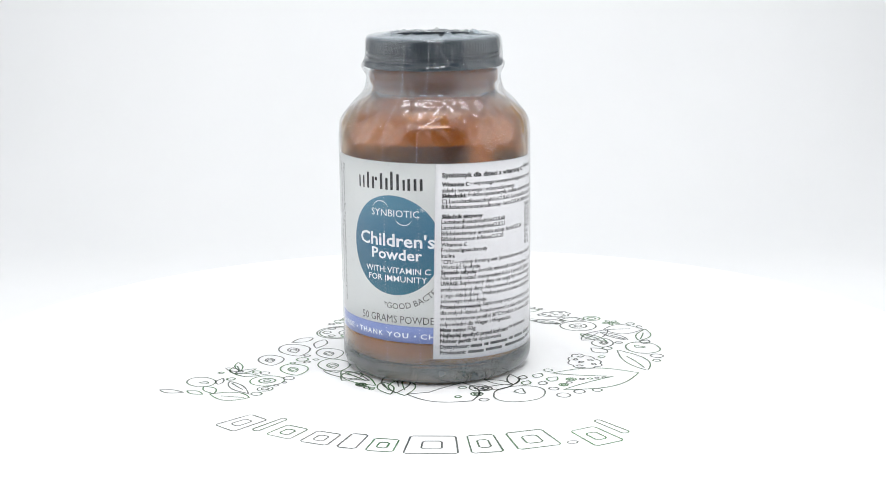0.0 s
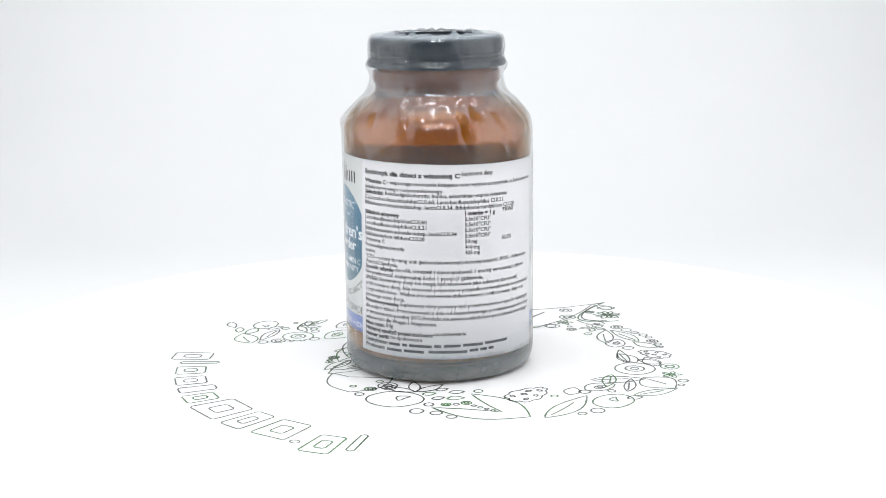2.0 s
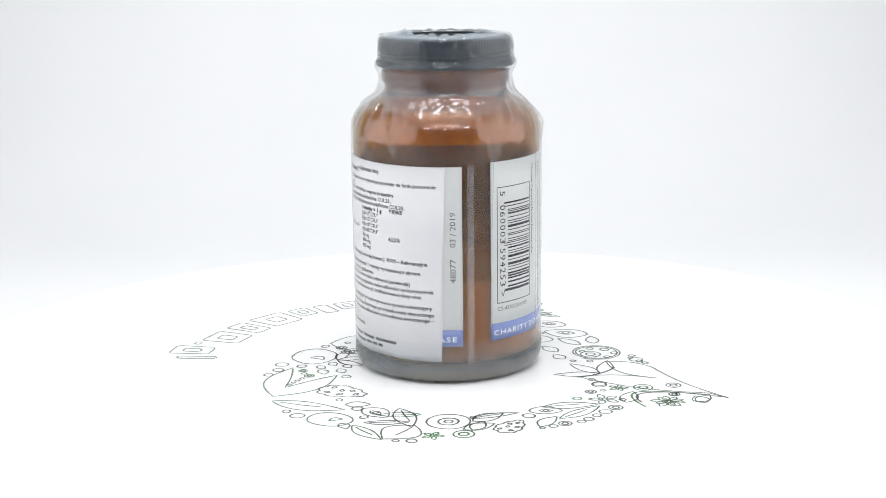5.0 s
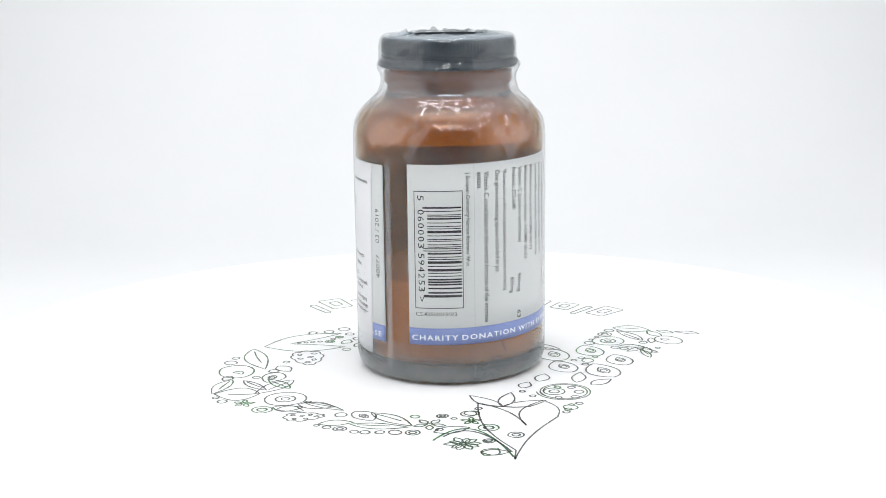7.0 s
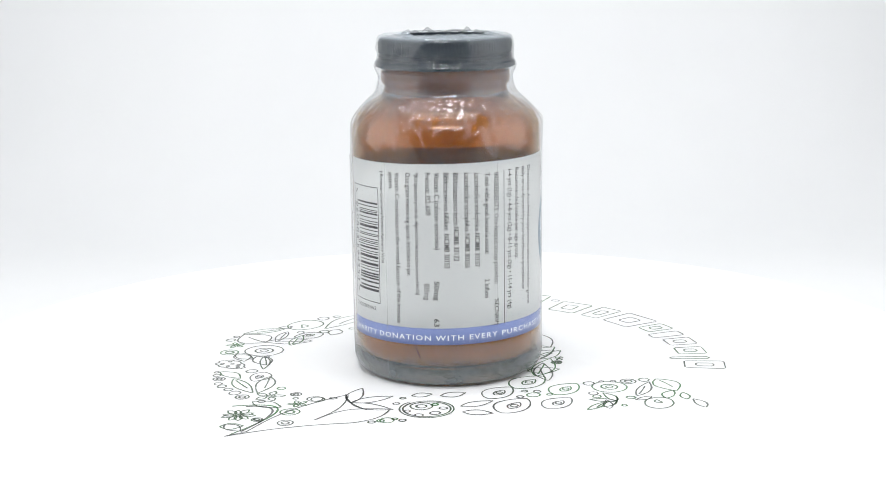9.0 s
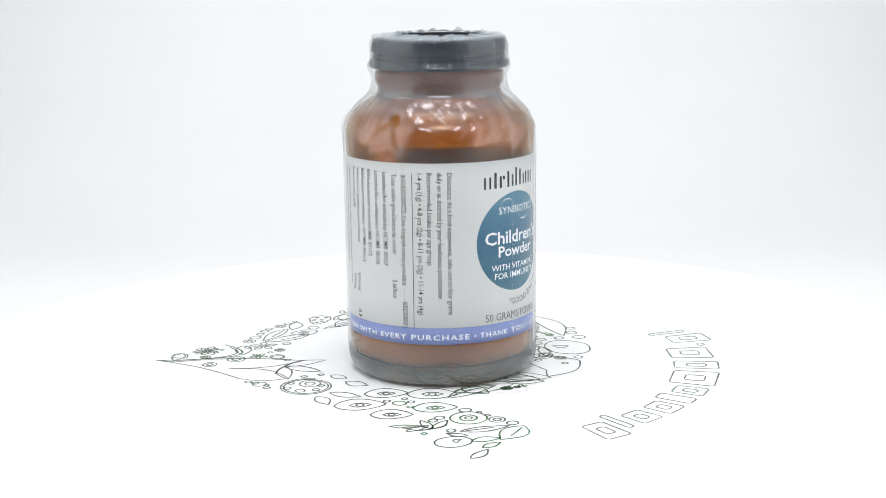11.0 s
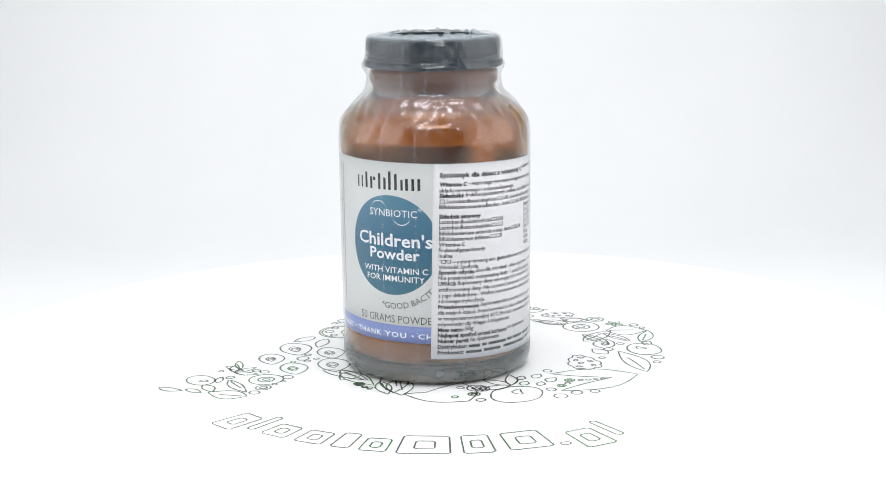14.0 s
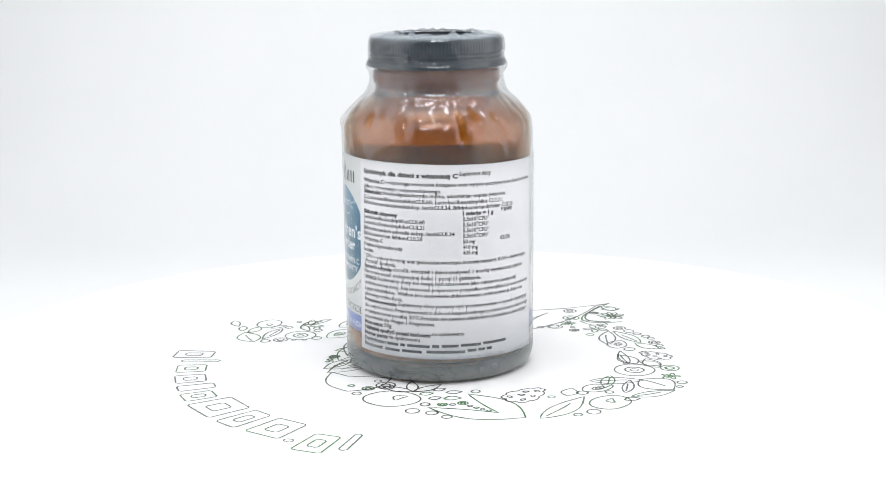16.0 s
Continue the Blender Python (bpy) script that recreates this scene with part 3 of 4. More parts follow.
def label_dz(u):
    """The label was wrapped on slightly askew and sags at its end; millimetres."""
    phi = u * 0.001 / DEG
    return 0.6 * math.cos(radians(phi - 285.0)) - 0.9 * max(0.0, (phi - 400.0) / 97.0)


def on_label(u, v, lift=0.0):
    """u, v in millimetres along the label: u from the label's front zero line, v up from the table."""
    return bend(u * 0.001 / DEG, (v + label_dz(u)) * 0.001, R_LABEL + lift)


def on_sticker(u, v, lift=0.0):
    """u, v in millimetres on the sticker, which was stuck on 1.4 degrees askew."""
    x = u + 0.0245 * v
    z = 10.1 + v - 0.0225 * u
    return bend(-2.2 + x * 0.001 / DEG, z * 0.001, R_STICKER + lift)


def U(phi):
    return phi * DEG * 1000


LABEL_0, LABEL_1 = U(155.2), U(360 + 137.6)
label = part("label", sheet(on_label, LABEL_0, LABEL_1, 15.15, 76.7, 150, 4, 0.00018), LABEL, jar, "pale grey paper label wrapped round the jar")
part("blue_band", sheet(lambda u, v, l: on_label(u, v, 0.00003 + l), LABEL_0, LABEL_1, 15.15, 20.95, 150, 1, 0.00002), BAND, label, "periwinkle blue printed band")
sticker = part("sticker", sheet(on_sticker, 0.0, 73.7, 0.0, 66.6, 60, 3, 0.00012), STICKER, jar, "white paper sticker with small black print, stuck over the label")


def text_mesh(body, bold=0.0, res=2, spread=1.0):
    cu = bpy.data.curves.new("text", "FONT")
    cu.body, cu.size, cu.resolution_u, cu.offset, cu.space_character = body, 1.0, res, bold, spread
    ob = new("text_source", cu)
    dg = bpy.context.evaluated_depsgraph_get()
    me = bpy.data.meshes.new_from_object(ob.evaluated_get(dg))
    bpy.data.objects.remove(ob)
    bpy.data.curves.remove(cu)
    return me


def lettering(name, body, place, u0, v0, width, size, mat, parent, bold=0.0, turn=0, lift=0.00004, slices=0.0, level=False, spread=1.0):
    """Flat lettering laid on a curved sheet. turn 0: along u; -90: read downwards; 90: read upwards. width 0: as the font gives."""
    me = text_mesh(body, bold, 2, spread)
    xs = [v.co.x for v in me.vertices]
    if not xs:
        return None
    x0, x1 = min(xs), max(xs)
    k = width / (x1 - x0) if width else size
    if place is on_label and not level:
        v0 -= label_dz(u0 + (width / 2 if turn == 0 else 0.0))
    if slices:
        bm = bmesh.new()
        bm.from_mesh(me)
        x = x0 + slices / k
        while x < x1:
            bmesh.ops.bisect_plane(bm, geom=bm.verts[:] + bm.edges[:] + bm.faces[:], plane_co=(x, 0, 0), plane_no=(1, 0, 0))
            x += slices / k
        bm.to_mesh(me)
        bm.free()
    for v in me.vertices:
        a, b = (v.co.x - x0) * k, v.co.y * size
        u, w = {0: (u0 + a, v0 + b), -90: (u0 + b, v0 - a), 90: (u0 - b, v0 + a)}[turn]
        v.co = place(u, w, lift)
    return mesh_part(name, me, mat, parent, "", False)


def bar(name, place, u0, u1, v0, v1, mat, parent, lift=0.00004):
    n = max(1, int((u1 - u0) / 1.0))
    if place is on_label:
        dz = label_dz((u0 + u1) / 2)
        v0, v1 = v0 - dz, v1 - dz
    return part(name, sheet(lambda u, v, l: place(u, v, lift + l), u0, u1, v0, v1, n, 1, 0.00002), mat, parent, "", False)


# front of the label: brand line as plain upright bars, the round badge and its words
x = U(309.8)
for w, h, gap in ((0.7, 4.0, 1.3), (0.7, 4.0, 1.3), (0.95, 5.4, 1.3), (0.95, 4.0, 0.4), (0.9, 1.2, 1.2), (0.95, 5.4, 1.2), (0.9, 4.0, 1.0), (0.95, 6.2, 1.3), (0.95, 5.4, 1.3),
                  (0.8, 3.6, 0.9), (0.95, 4.0, 1.2), (0.95, 4.0, 1.1), (0.95, 4.0, 0.0)):
    bar("brand_bar", on_label, x, x + w, 67.8 + (2.8 if h < 2 else 0.0), 67.8 + h + (2.8 if h < 2 else 0.0), BLACK_INK, label)
    x += w + gap

DC_U, DC_V, DC_R = U(334.3), 48.9 - label_dz(U(334.3)), 17.05
bm = bmesh.new()
rings = []
for k in range(1, 11):
    rr = DC_R * k / 10
    rings.append([bm.verts.new(on_label(DC_U + rr * math.cos(2 * math.pi * i / 72), DC_V + rr * math.sin(2 * math.pi * i / 72), 0.00003)) for i in range(72)])
mid = bm.verts.new(on_label(DC_U, DC_V, 0.00003))
for i in range(72):
    bm.faces.new((mid, rings[0][i], rings[0][(i + 1) % 72]))
    for a, b in zip(rings, rings[1:]):
        bm.faces.new((a[i], b[i], b[(i + 1) % 72], a[(i + 1) % 72]))
badge = part("badge", bm, DISC, label, "teal blue round printed badge")


def badge_words(body, phi0, phi1, z, size, bold):
    lettering("badge_text", body, on_label, U(phi0), z + 0.35, U(phi1) - U(phi0), size, WHITE_INK, badge, bold, 0, 0.00007, 1.0)


badge_words("SYNBIOTIC", 319.9, 351.0, 58.4, 3.5, 0.0)
lettering("badge_text", "*", on_label, U(351.6), 59.6, 0.0, 3.6, WHITE_INK, badge, 0.0, 0, 0.00007)
badge_words("Children's", 310.2, 359.8, 48.3, 6.1, 0.018)
badge_words("Powder", 319.5, 352.3, 43.8, 5.2, 0.018)
badge_words("WITH VITAMIN C", 314.5, 357.0, 39.1, 2.9, 0.006)
badge_words("FOR IMMUNITY", 316.7, 355.0, 36.2, 2.9, 0.006)


def swoosh(u, v, r, a0, a1):
    bm = bmesh.new()
    n = 16
    inner_pts, outer_pts = [], []
    for i in range(n + 1):
        a = radians(a0 + (a1 - a0) * i / n)
        w = 0.05 + 0.22 * math.sin(math.pi * i / n)
        for rr, lst in ((r - w / 2, inner_pts), (r + w / 2, outer_pts)):
            lst.append(bm.verts.new(on_label(u + rr * math.cos(a), v + rr * math.sin(a), 0.00007)))
    for i in range(n):
        bm.faces.new((inner_pts[i], outer_pts[i], outer_pts[i + 1], inner_pts[i + 1]))
    part("badge_arc", bm, WHITE_INK, badge, "", False)


swoosh(U(326.5), 60.0, 3.4, 160, 20)
swoosh(U(341.5), 59.0, 3.3, 200, 340)


def arc_words(body):
    me = text_mesh(body)
    x0 = min(v.co.x for v in me.vertices)
    for v in me.vertices:
        a = radians(-101.0) + (v.co.x - x0) * 3.05 / 21.6
        rr = 21.9 - v.co.y * 3.0
        v.co = on_label(DC_U + rr * math.cos(a), DC_V + rr * math.sin(a), 0.00004)
    mesh_part("label_text", me, GREY_INK, label, "", False)


arc_words("*GOOD BACTERIA")
lettering("label_text", "50 GRAMS POWDER", on_label, U(310.3), 22.2, U(362.5) - U(310.3), 3.7, GREY_INK, label, -0.006, 0, 0.00004, 1.2)


def band_words(body, phi0, phi1):
    lettering("band_text", body, on_label, U(phi0), 16.75, U(phi1) - U(phi0), 2.55, WHITE_INK, label, 0.016, 0, 0.00008, 1.2, True, 1.22)


for q in (("CHARITY", 156.9, 184.7), ("DONATION", 187.0, 222.0), ("WITH", 224.6, 241.3), ("EVERY", 244.6, 262.4), ("PURCHASE", 265.6, 300.0),
          ("THANK", 306.8, 326.6), ("YOU", 329.2, 343.2), ("CHARITY", 350.6, 378.4), ("PURCHASE", 459.5, 494.0)):
    band_words(*q)
for ph in (303.0, 346.6):
    lettering("band_text", "\u2022", on_label, U(ph), 16.6, 0.75, 3.0, WHITE_INK, label, 0.0, 0, 0.00008, 0.0, True)


def down(body, phi, z0, z1, size=2.55, mat=None):
    """A line of small print that is read downwards; phi is the middle of its letters."""
    lettering("label_text", body, on_label, U(phi) - 0.33 * size, z0, (z0 - z1) if z1 else 0.0, size, mat or GREY_INK, label, 0.008, -90)


down("Directions: As a food supplement, take one to four grams", 289.2, 74.2, 26.0)
down("daily or as directed by your healthcare practitioner.", 283.4, 74.2, 31.2)
down("Recommended intake per age group:", 277.5, 74.2, 43.0)
down("1-4 yrs (1g) \u2022 4-8 yrs (2g) \u2022 8-11 yrs (3g) \u2022 11-14 yrs (4g)", 271.8, 74.0, 26.1)
bar("label_rule", on_label, U(267.2), U(267.2) + 0.22, 21.2, 73.9, GREY_INK, label)
down("INGREDIENTS: One heaped scoop provides:", 262.0, 73.4, 35.6)
down("%ECNRV\u2020", 262.0, 30.4, 21.0)
down("Total viable good bacteria count:", 256.0, 73.6, 46.2)
down("2 billion", 255.6, 37.6, 31.1)
down("Lactobacillus acidophilus NCIMB 30157", 249.7, 73.8, 42.0)
down("Lactobacillus acidophilus NCIMB 30156", 243.7, 74.0, 42.0)
down("Bifidobacterium lactis NCIMB 30172", 237.3, 74.1, 44.4)
down("Bifidobacterium bifidum  NCIMB 30153", 231.8, 74.2, 42.0)
down("Vitamin C (calcium ascorbate)", 226.4, 74.2, 48.3)
down("50mg", 225.7, 37.5, 31.0)
down("63", 225.4, 24.6, 21.9)
down("Prebiotic FS2-60\u00ae", 221.2, 74.2, 59.8)
down("835mg", 219.9, 36.6, 31.1)
down("*(full spectrum prebiotic oligosaccharide and plant-derived inulin)", 214.4, 74.1, 32.6, 2.0)
down("One gram measuring spoon included in jar.", 209.3, 74.0, 38.9)
down("Vitamin C contributes to the normal function of the immune", 202.2, 73.8, 22.3)
down("system.", 198.0, 73.8, 68.0)
down("\u2020 European Community Nutrient Reference Value.", 191.0, 73.9, 42.0, 1.9)

# bar code box
B0, B1 = U(159.3), U(188.0)
for u0, u1, v0, v1 in ((B0, B1, 67.5, 67.75), (B0, B1, 27.6, 27.85), (B0, B0 + 0.25, 27.85, 67.5), (B1 - 0.25, B1, 27.85, 67.5)):
    bar("box_line", on_label, u0, u1, v0, v1, GREY_INK, label)
code_rng = random.Random(5)
v = 62.4
k = 0
while v > 31.6:
    w = code_rng.choice((0.28, 0.28, 0.56, 0.84))
    long_bar = k in (0, 1, 14, 15, 29, 30)
    bar("code_bar", on_label, U(164.6) if long_bar else U(167.3), U(187.0), v - w, v, BLACK_INK, label)
    v -= w + code_rng.choice((0.3, 0.5, 0.75, 0.95))
    k += 1
for k, digit in enumerate("5060003594253>"):
    mid = 65.3 if k == 0 else 30.7 if k == 13 else 60.5 - 2.28 * (k - 1) if k < 7 else 45.6 - 2.28 * (k - 7)
    lettering("label_text", digit, on_label, U(163.6) - 1.2, mid + 0.85, 1.7, 3.2, BLACK_INK, label, 0.0, -90)
lettering("label_text", "CS.425/2015/V2", on_label, U(159.5), 25.0, U(184.2) - U(159.5), 1.9, GREY_INK, label)
lettering("stamp_text", "48077", on_label, U(360 + 133.6), 35.9, 8.2, 2.8, STAMP_INK, label, 0.0, 90)
lettering("stamp_text", "03 / 2019", on_label, U(360 + 133.6), 48.2, 11.8, 2.8, STAMP_INK, label, 0.0, 90)

# sticker rows: (text, height on the sticker, left degree, right degree, bold)
def row(body, z, phi1, phi0=None, bold=False, size=1.92):
    v = z - 9.75
    left = 2.2 if phi0 is None else (phi0 + 2.2) * DEG * 1000 - 0.0245 * v
    right = (phi1 + 2.2) * DEG * 1000 - 0.0245 * v
    lettering("sticker_text", body, on_sticker, left, v + 0.0225 * left, right - left, size, BLACK_INK, sticker, 0.045 if bold else 0.02)


def mixed(head, head_end, rest, z, phi1, size=1.92):
    row(head, z, head_end, None, True, size)
    row(rest, z, phi1, head_end + 0.8, False, size)


mixed("Synbiotyk dla dzieci z witamin\u0105 C", 64.6, "Suplement diety", 72.0, 85.4, 2.15)
mixed("Witamina C", 20.2, "- wspomaga tworzenie kolagenu oraz wp\u0142ywa pozytywnie na funkcjonowanie", 69.0, 122.6)
row("uk\u0142adu nerwowego i odporno\u015bciowego.", 67.0, 55.0)
mixed("Sk\u0142adniki:", 18.6, "fruktooligosacharydy, inulina, askorbinian wapnia (witamina", 65.2, 96.2)
row("C),LactobacillusacidophilusCUL60, Lactobacillusacidophilus CUL21,", 63.3, 94.2)
row("Bifidobacteriumanimalissubsp. lactisCUL34, Bifidobacteriumbifidum CUL20.", 61.4, 103.3)
row("Sk\u0142adnik aktywny", 58.2, 28.8, None, True)
row("LactobacillusacidophilusCUL60", 56.4, 45.2)
row("LactobacillusacidophilusCUL21", 54.5, 44.9)
row("Bifidobacterium animalis subsp. lactisCUL34", 52.5, 62.4)
row("Bifidobacterium bifidumCUL20", 50.6, 43.8)
row("Witamina C", 48.7, 18.6)
row("Fruktooligosacharydy", 46.8, 31.7)
row("Inulina", 44.9, 11.2)
row("1 miarka = 1 g", 58.6, 87.0, 67.2, True)
row("%RWS", 58.6, 101.9, 92.5, True)
for k in range(4):
    row("0,5x10\u2079CFU*", 56.7 - 1.92 * k, 84.0, 67.2)
row("50 mg", 49.0, 74.8, 67.2)
row("62,5%", 49.0, 100.1, 91.9)
row("410 mg", 47.1, 76.4, 67.2)
row("425 mg", 45.2, 76.4, 67.2)
row("*CFU \u2013 colony forming unit (jednostka tworz\u0105ca koloni\u0119 bakterii). RWS \u2013 Referencyjna", 42.8, 117.0)
row("Warto\u015b\u0107 Spo\u017cycia.", 41.0, 27.2)
mixed("Spos\u00f3b u\u017cycia:", 24.6, "doro\u015bli, m\u0142odzie\u017c i dzieci spo\u017cywa\u0107 1 miark\u0119 wymieszan\u0105 z p\u0142ynem.", 39.2, 113.3)
row("Nie przekracza\u0107 maksymalnej ilo\u015bci 1 porcji (1 g)dziennie.", 37.3, 78.5)
mixed("UWAGI:", 13.2, "Suplementy diety nie mog\u0105 by\u0107 stosowane jako substytut (zamiennik)", 35.3, 106.2)
row("zr\u00f3\u017cnicowanej diety. Nie stosowa\u0107 preparatu w przypadku nadwra\u017cliwo\u015bci na kt\u00f3rykolwiek", 33.3, 120.8)
row("z jego sk\u0142adnik\u00f3w.  Wa\u017cne jest stosowanie zbilansowanej i zr\u00f3\u017cnicowanej diety oraz", 31.3, 113.2)
row("zdrowego trybu \u017cycia.", 29.3, 31.2)
mixed("Przechowywanie:", 27.4, "Suplementy diety powinny by\u0107 przechowywane w spos\u00f3b niedost\u0119pny", 27.3, 119.5)
row("dla ma\u0142ych dzieci. Przechowywa\u0107 z dala od bezpo\u015bredniego promieniowania s\u0142onecznego", 25.3, 120.7)
row("w temperaturze poni\u017cej 30\u00b0C.Produkt nie zawiera sk\u0142adnik\u00f3w pochodzenia zwierz\u0119cego \u2013", 23.3, 120.7)
row("odpowiedni dla Wegan i Wegetarian.", 21.3, 50.4)
mixed("Masa netto:", 17.4, "50g", 19.3, 23.5)
mixed("Najlepiej spo\u017cy\u0107 przed ko\u0144cem:", 47.8, "na opakowaniu", 17.4, 67.4)
mixed("Numer partii:", 20.6, "na opakowaniu", 15.4, 41.3)
row("Dystrybutor:", 13.4, 19.4, None, True)
row("Producent:", 11.4, 17.2, None, True)
# name and address lines, not lettered
for z, spans in ((13.4, ((20.2, 27.6), (29.0, 32.0), (33.4, 47.0), (48.4, 52.6), (54.0, 64.0), (65.4, 78.0), (79.4, 96.1))),
                 (11.4, ((18.6, 28.6), (30.0, 42.4), (45.0, 68.0), (69.4, 75.0), (76.2, 80.6), (81.8, 85.4)))):
    for p0, p1 in spans:
        v = z - 10.1
        a, b = (p0 + 2.2) * DEG * 1000 - 0.0245 * v, (p1 + 2.2) * DEG * 1000 - 0.0245 * v
        bar("sticker_bar", on_sticker, a, b, v + 0.0225 * a + 0.15, v + 0.0225 * a + 1.1, GREY_INK, sticker)


# ---- shrink film ----
FILM_PROF = smooth_profile([(0.0290, 0.0003), (0.0316, 0.0011), (0.0331, 0.0036), (0.0336, 0.0076), (0.03365, 0.0200), (0.0337, 0.0500), (0.0337, 0.0790), (0.03355, 0.0842),
                            (0.0329, 0.0880), (0.0306, 0.0914), (0.0279, 0.0946), (0.0250, 0.0974), (0.0238, 0.1004), (0.0235, 0.1034), (0.0248, 0.1066), (0.0238, 0.1090),
                            (0.0236, 0.1112), (0.0236, 0.1148), (0.0230, 0.1166), (0.0219, 0.1172), (0.0205, 0.1171), (0.0180, 0.1168), (0.0162, 0.1167), (0.0148, 0.1167)], 7)


def bump_fn(x, c, w):
    return math.exp(-((x - c) / w) ** 2)


fold_rng = random.Random(11)
FOLDS = [(fold_rng.uniform(0, 360), fold_rng.uniform(1.6, 4.2), fold_rng.uniform(0.087, 0.0945), fold_rng.uniform(0.0035, 0.0075), fold_rng.uniform(-1.0, 1.0), fold_rng.uniform(-12, 12)) for _ in range(42)]
CREASES = [(fold_rng.uniform(0, 360), fold_rng.uniform(0.8, 2.6), fold_rng.uniform(0.103, 0.116), fold_rng.uniform(0.0012, 0.004), fold_rng.uniform(-1.0, 1.0), fold_rng.uniform(-20, 20)) for _ in range(70)]


def film():
    steps = 720
    bm = bmesh.new()
    rows = []
    for r, z in FILM_PROF:
        ring = []
        for i in range(steps):
            phi = 360.0 * i / steps
            a = radians(phi)
            d = 0.00006 * noise.noise((math.sin(a) * 3, math.cos(a) * 3, z * 120))
            env = math.exp(-((z - 0.0905) / 0.0042) ** 2)
            if env > 0.02:
                wob = 1.6 * noise.noise((math.sin(a) * 2.2, math.cos(a) * 2.2, z * 130))
                d += 0.00062 * env * math.sin(2 * math.pi * phi / 12.0 + 3 * wob) * (0.6 + 0.8 * noise.noise((math.sin(a) * 4, math.cos(a) * 4, 7.0)))
            env = math.exp(-((z - 0.1105) / 0.0045) ** 2)
            if env > 0.02:
                d += 0.00016 * env * noise.noise((math.sin(a) * 16, math.cos(a) * 16, z * 420)) + 0.00010 * env * noise.noise((math.sin(a) * 34, math.cos(a) * 34, z * 900))
            for c, w, zc, zw, amp, lean in FOLDS:
                dz = (z - zc) / zw
                if abs(dz) < 2.2:
                    q = (phi - c - lean * dz * 0.5 + 180) % 360 - 180
                    if abs(q) < 3 * w:
                        d += 0.0013 * max(amp, -0.6) * bump_fn(q, 0, w) * math.exp(-dz * dz)
            for c, w, zc, zw, amp, lean in CREASES:
                dz = (z - zc) / zw
                if abs(dz) < 2.2:
                    q = (phi - c - lean * dz * 0.3 + 180) % 360 - 180
                    if abs(q) < 3 * w:
                        d += 0.0006 * max(amp, -0.15) * math.exp(-abs(q) / w) * math.exp(-dz * dz)
            if z > 0.105:
                q = math.hypot(((phi - 9.0 + 180) % 360 - 180) * 0.00042, (z - 0.1118) * 0.9)
                d += 0.00045 * bump_fn(q, 0.0024, 0.0006)
            h = 0.0
            if z > 0.1163 and r < 0.0232:
                h = 0.0007 * max(0.0, noise.noise((math.sin(a) * 6, math.cos(a) * 6, r * 260)))
                h += (0.0010 + 0.0003 * math.sin(a * 17 + 3 * math.sin(a * 3)) + 0.0009 * noise.noise((math.sin(a) * 7, math.cos(a) * 7, 2))) * max(0, min(1, (0.0180 - r) / 0.003))
            if z < 0.006:
                d *= 0.3
            rr = r + d
            ring.append(bm.verts.new((rr * math.sin(a), -rr * math.cos(a), z + h)))
        rows.append(ring)
    for a, b in zip(rows, rows[1:]):
        for i in range(steps):
            j = (i + 1) % steps
            bm.faces.new((a[i], a[j], b[j], b[i]))
    ob = part("shrink_film", bm, FILM, jar, "clear glossy shrink film, puckered at shoulder and lid")
    ob.data.materials.append(FILM_LOOSE)
    for f in ob.data.polygons:
        f.material_index = 0 if 0.0153 < f.center.z < 0.0772 else 1
    return ob


film_ob = film()


def film_at(z):
    for (r0, z0), (r1, z1) in zip(FILM_PROF, FILM_PROF[1:]):
        if z0 <= z <= z1 and z1 > z0:
            return r0 + (r1 - r0) * (z - z0) / (z1 - z0)
    return 0.0337


def perforation(phi):
    bm = bmesh.new()
    z = 0.0088
    while z < 0.1155:
        r = film_at(z) + 0.00012
        k = min(1.0, max(0.0, (z - 0.086) / 0.022))
        c = Vector(bend(phi + 0.25 * math.sin(z * 160) + 6.5 * k, z, r))
        bmesh.ops.create_icosphere(bm, subdivisions=1, radius=0.00013 if 0.016 < z < 0.077 else 0.00017, matrix=Matrix.Translation(c))
        z += 0.00115
    part("perforation", bm, SEAM, film_ob, "dotted line of punched holes")


def seam(phi, w, lean=0.0, top=0.1165, material=None, words="thin welded film seam"):
    bm = bmesh.new()
    z, prev = 0.004, None
    while z < top:
        r = film_at(z) + 0.00012
        ph = phi + 0.6 * noise.noise((z * 90, phi, 0)) * (1 if z > 0.084 else 0.15) - lean * max(0.0, 1 - z / 0.085)
        cur = [bm.verts.new(bend(ph + k * w, z, r + h)) for k, h in ((-1, 0), (0, 0.00018), (1, 0))]
        if prev:
            bm.faces.new((prev[0], prev[1], cur[1], cur[0]))
            bm.faces.new((prev[1], prev[2], cur[2], cur[1]))
        prev = cur
        z += 0.0012
    part("seam", bm, material or FILM_WELD, film_ob, words)




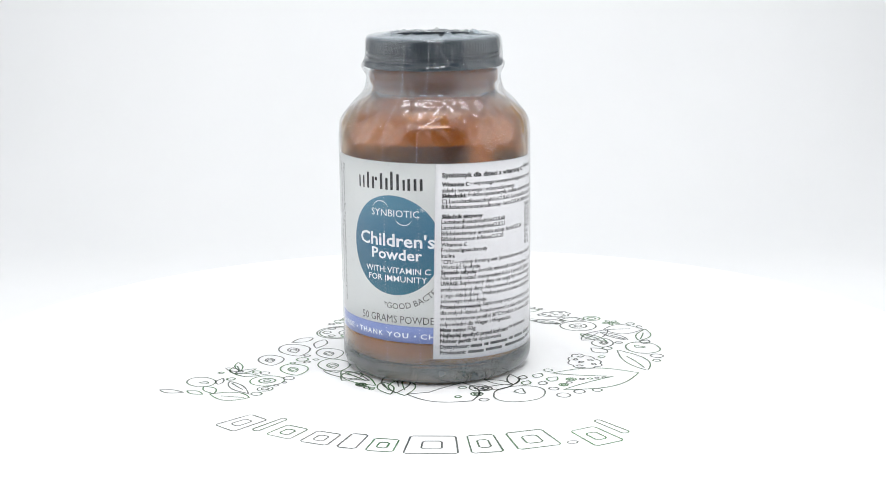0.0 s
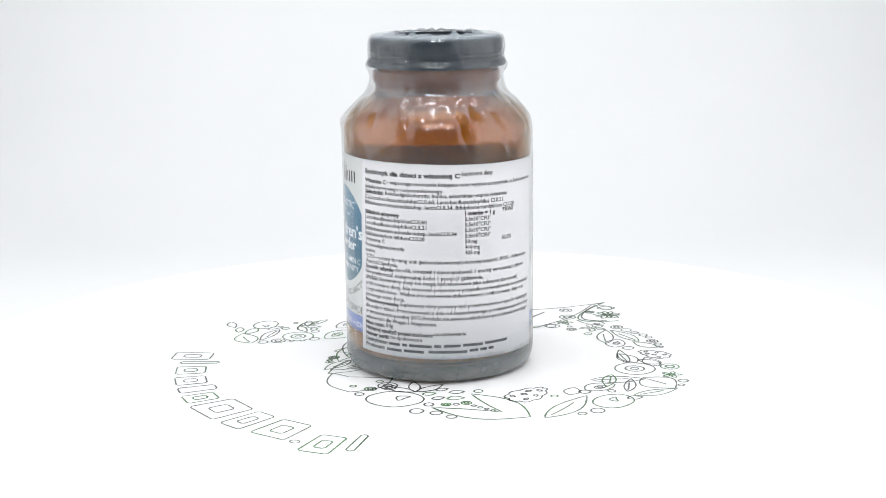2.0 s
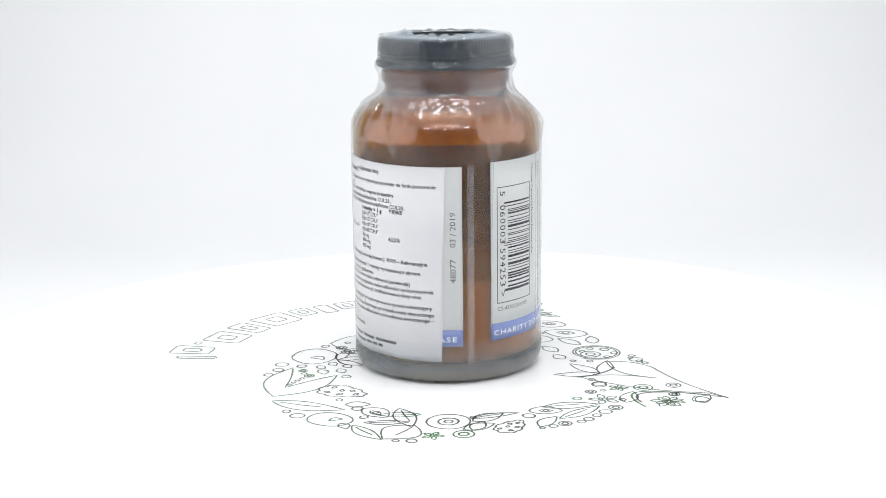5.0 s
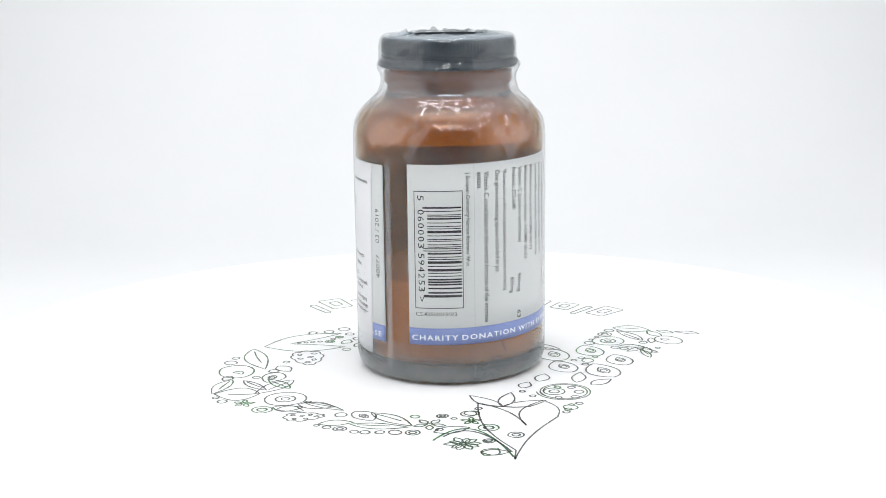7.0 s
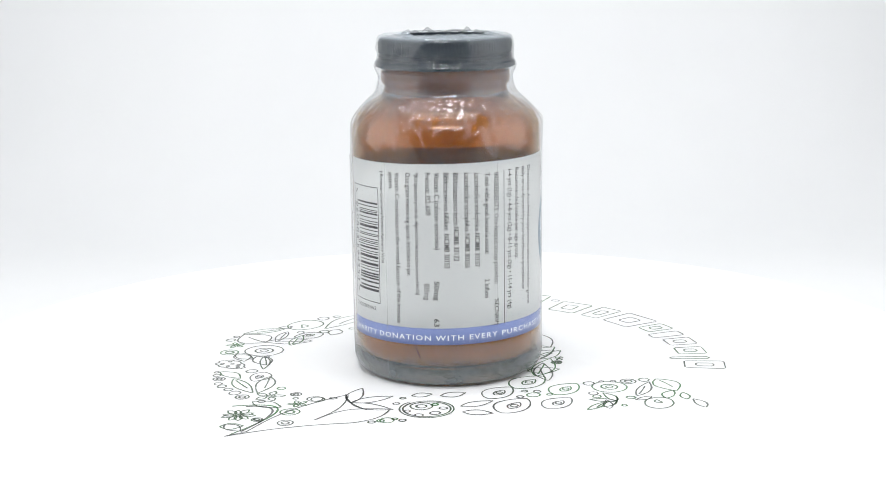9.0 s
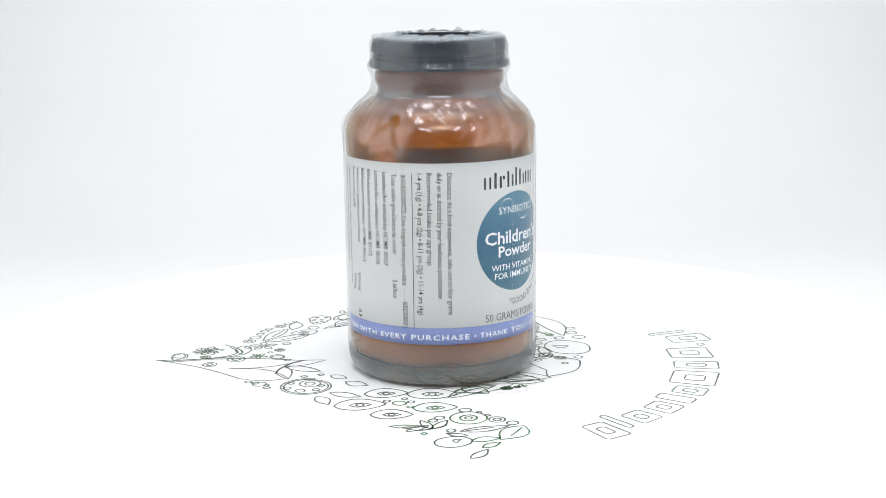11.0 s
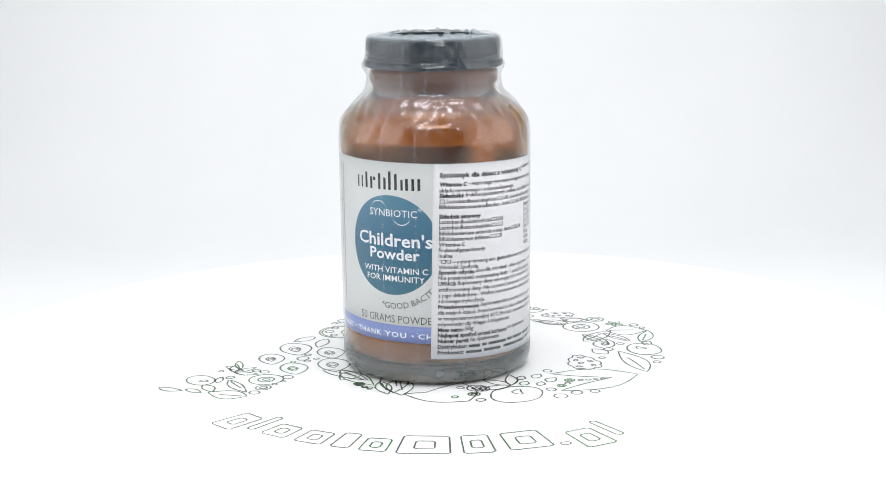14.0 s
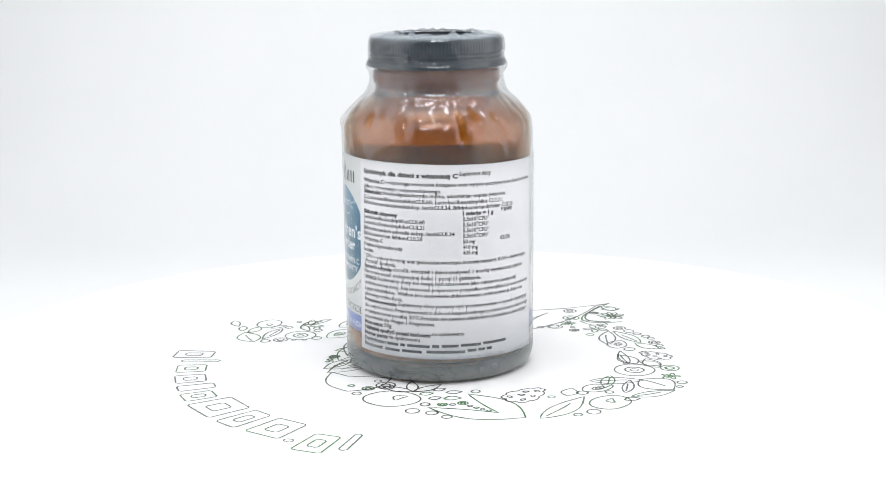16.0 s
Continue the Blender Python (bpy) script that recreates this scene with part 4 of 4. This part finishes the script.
def smear(phi, z):
    """A thin dark streak in the powder against the glass."""
    bm = bmesh.new()
    prev = None
    for i in range(9):
        t = i / 8
        w = 0.00028 * math.sin(math.pi * (0.15 + 0.8 * t))
        ph, zz = phi + 3.2 * t, z - 0.0045 * t ** 0.75
        cur = [bm.verts.new(bend(ph + k, zz + w * h, R_GLASS + 0.00004)) for k, h in ((0.25, 1), (-0.25, -1))]
        if prev:
            bm.faces.new((prev[0], prev[1], cur[1], cur[0]))
        prev = cur
    part("streak", bm, BARE_GLASS_DIRT, jar, "dark brown streak", False)


smear(212.3, 0.0150)

def heel_ring():
    """Added ring of film whose grey stands for the heel's reflection, with an uneven upper edge."""
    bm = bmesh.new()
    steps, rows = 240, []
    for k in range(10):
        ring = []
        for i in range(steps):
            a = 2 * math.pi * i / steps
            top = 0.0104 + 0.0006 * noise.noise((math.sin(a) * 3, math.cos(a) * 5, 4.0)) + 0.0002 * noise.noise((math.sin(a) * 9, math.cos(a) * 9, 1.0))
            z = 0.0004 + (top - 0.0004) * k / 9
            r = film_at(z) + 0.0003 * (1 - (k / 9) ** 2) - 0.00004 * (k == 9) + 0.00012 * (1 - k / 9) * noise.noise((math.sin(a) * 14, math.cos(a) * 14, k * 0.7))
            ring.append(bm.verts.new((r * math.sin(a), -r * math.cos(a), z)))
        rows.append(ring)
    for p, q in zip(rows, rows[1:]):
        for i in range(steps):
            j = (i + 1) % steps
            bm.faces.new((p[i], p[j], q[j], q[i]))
    part("heel_tint_ring", bm, FILM_HEEL, film_ob, "added dark grey film ring round the heel, toned for its reflection")


heel_ring()
perforation(329.6)
perforation(350.2)
seam(157.0, 0.16, 4.0)
seam(142.6, 1.9, 0.6, 0.0772, FILM_LAP, "wide pale strip where the film overlaps itself")
seam(194.4, 0.12)
seam(262.0, 0.10)


# ---- movement ----
def motions():
    rows, jar_rows = [], []
    for k in range(33):
        t = k * 0.5
        a = SPIN * t
        m = pose(0, 0, 0, 0, 0, a)
        rows.append((t, m))
        jar_rows.append((t, m @ Matrix.Translation((JAR_OFF.x, JAR_OFF.y, 0.0))))
    walk(turntable, rows)
    walk(jar, jar_rows)


motions()
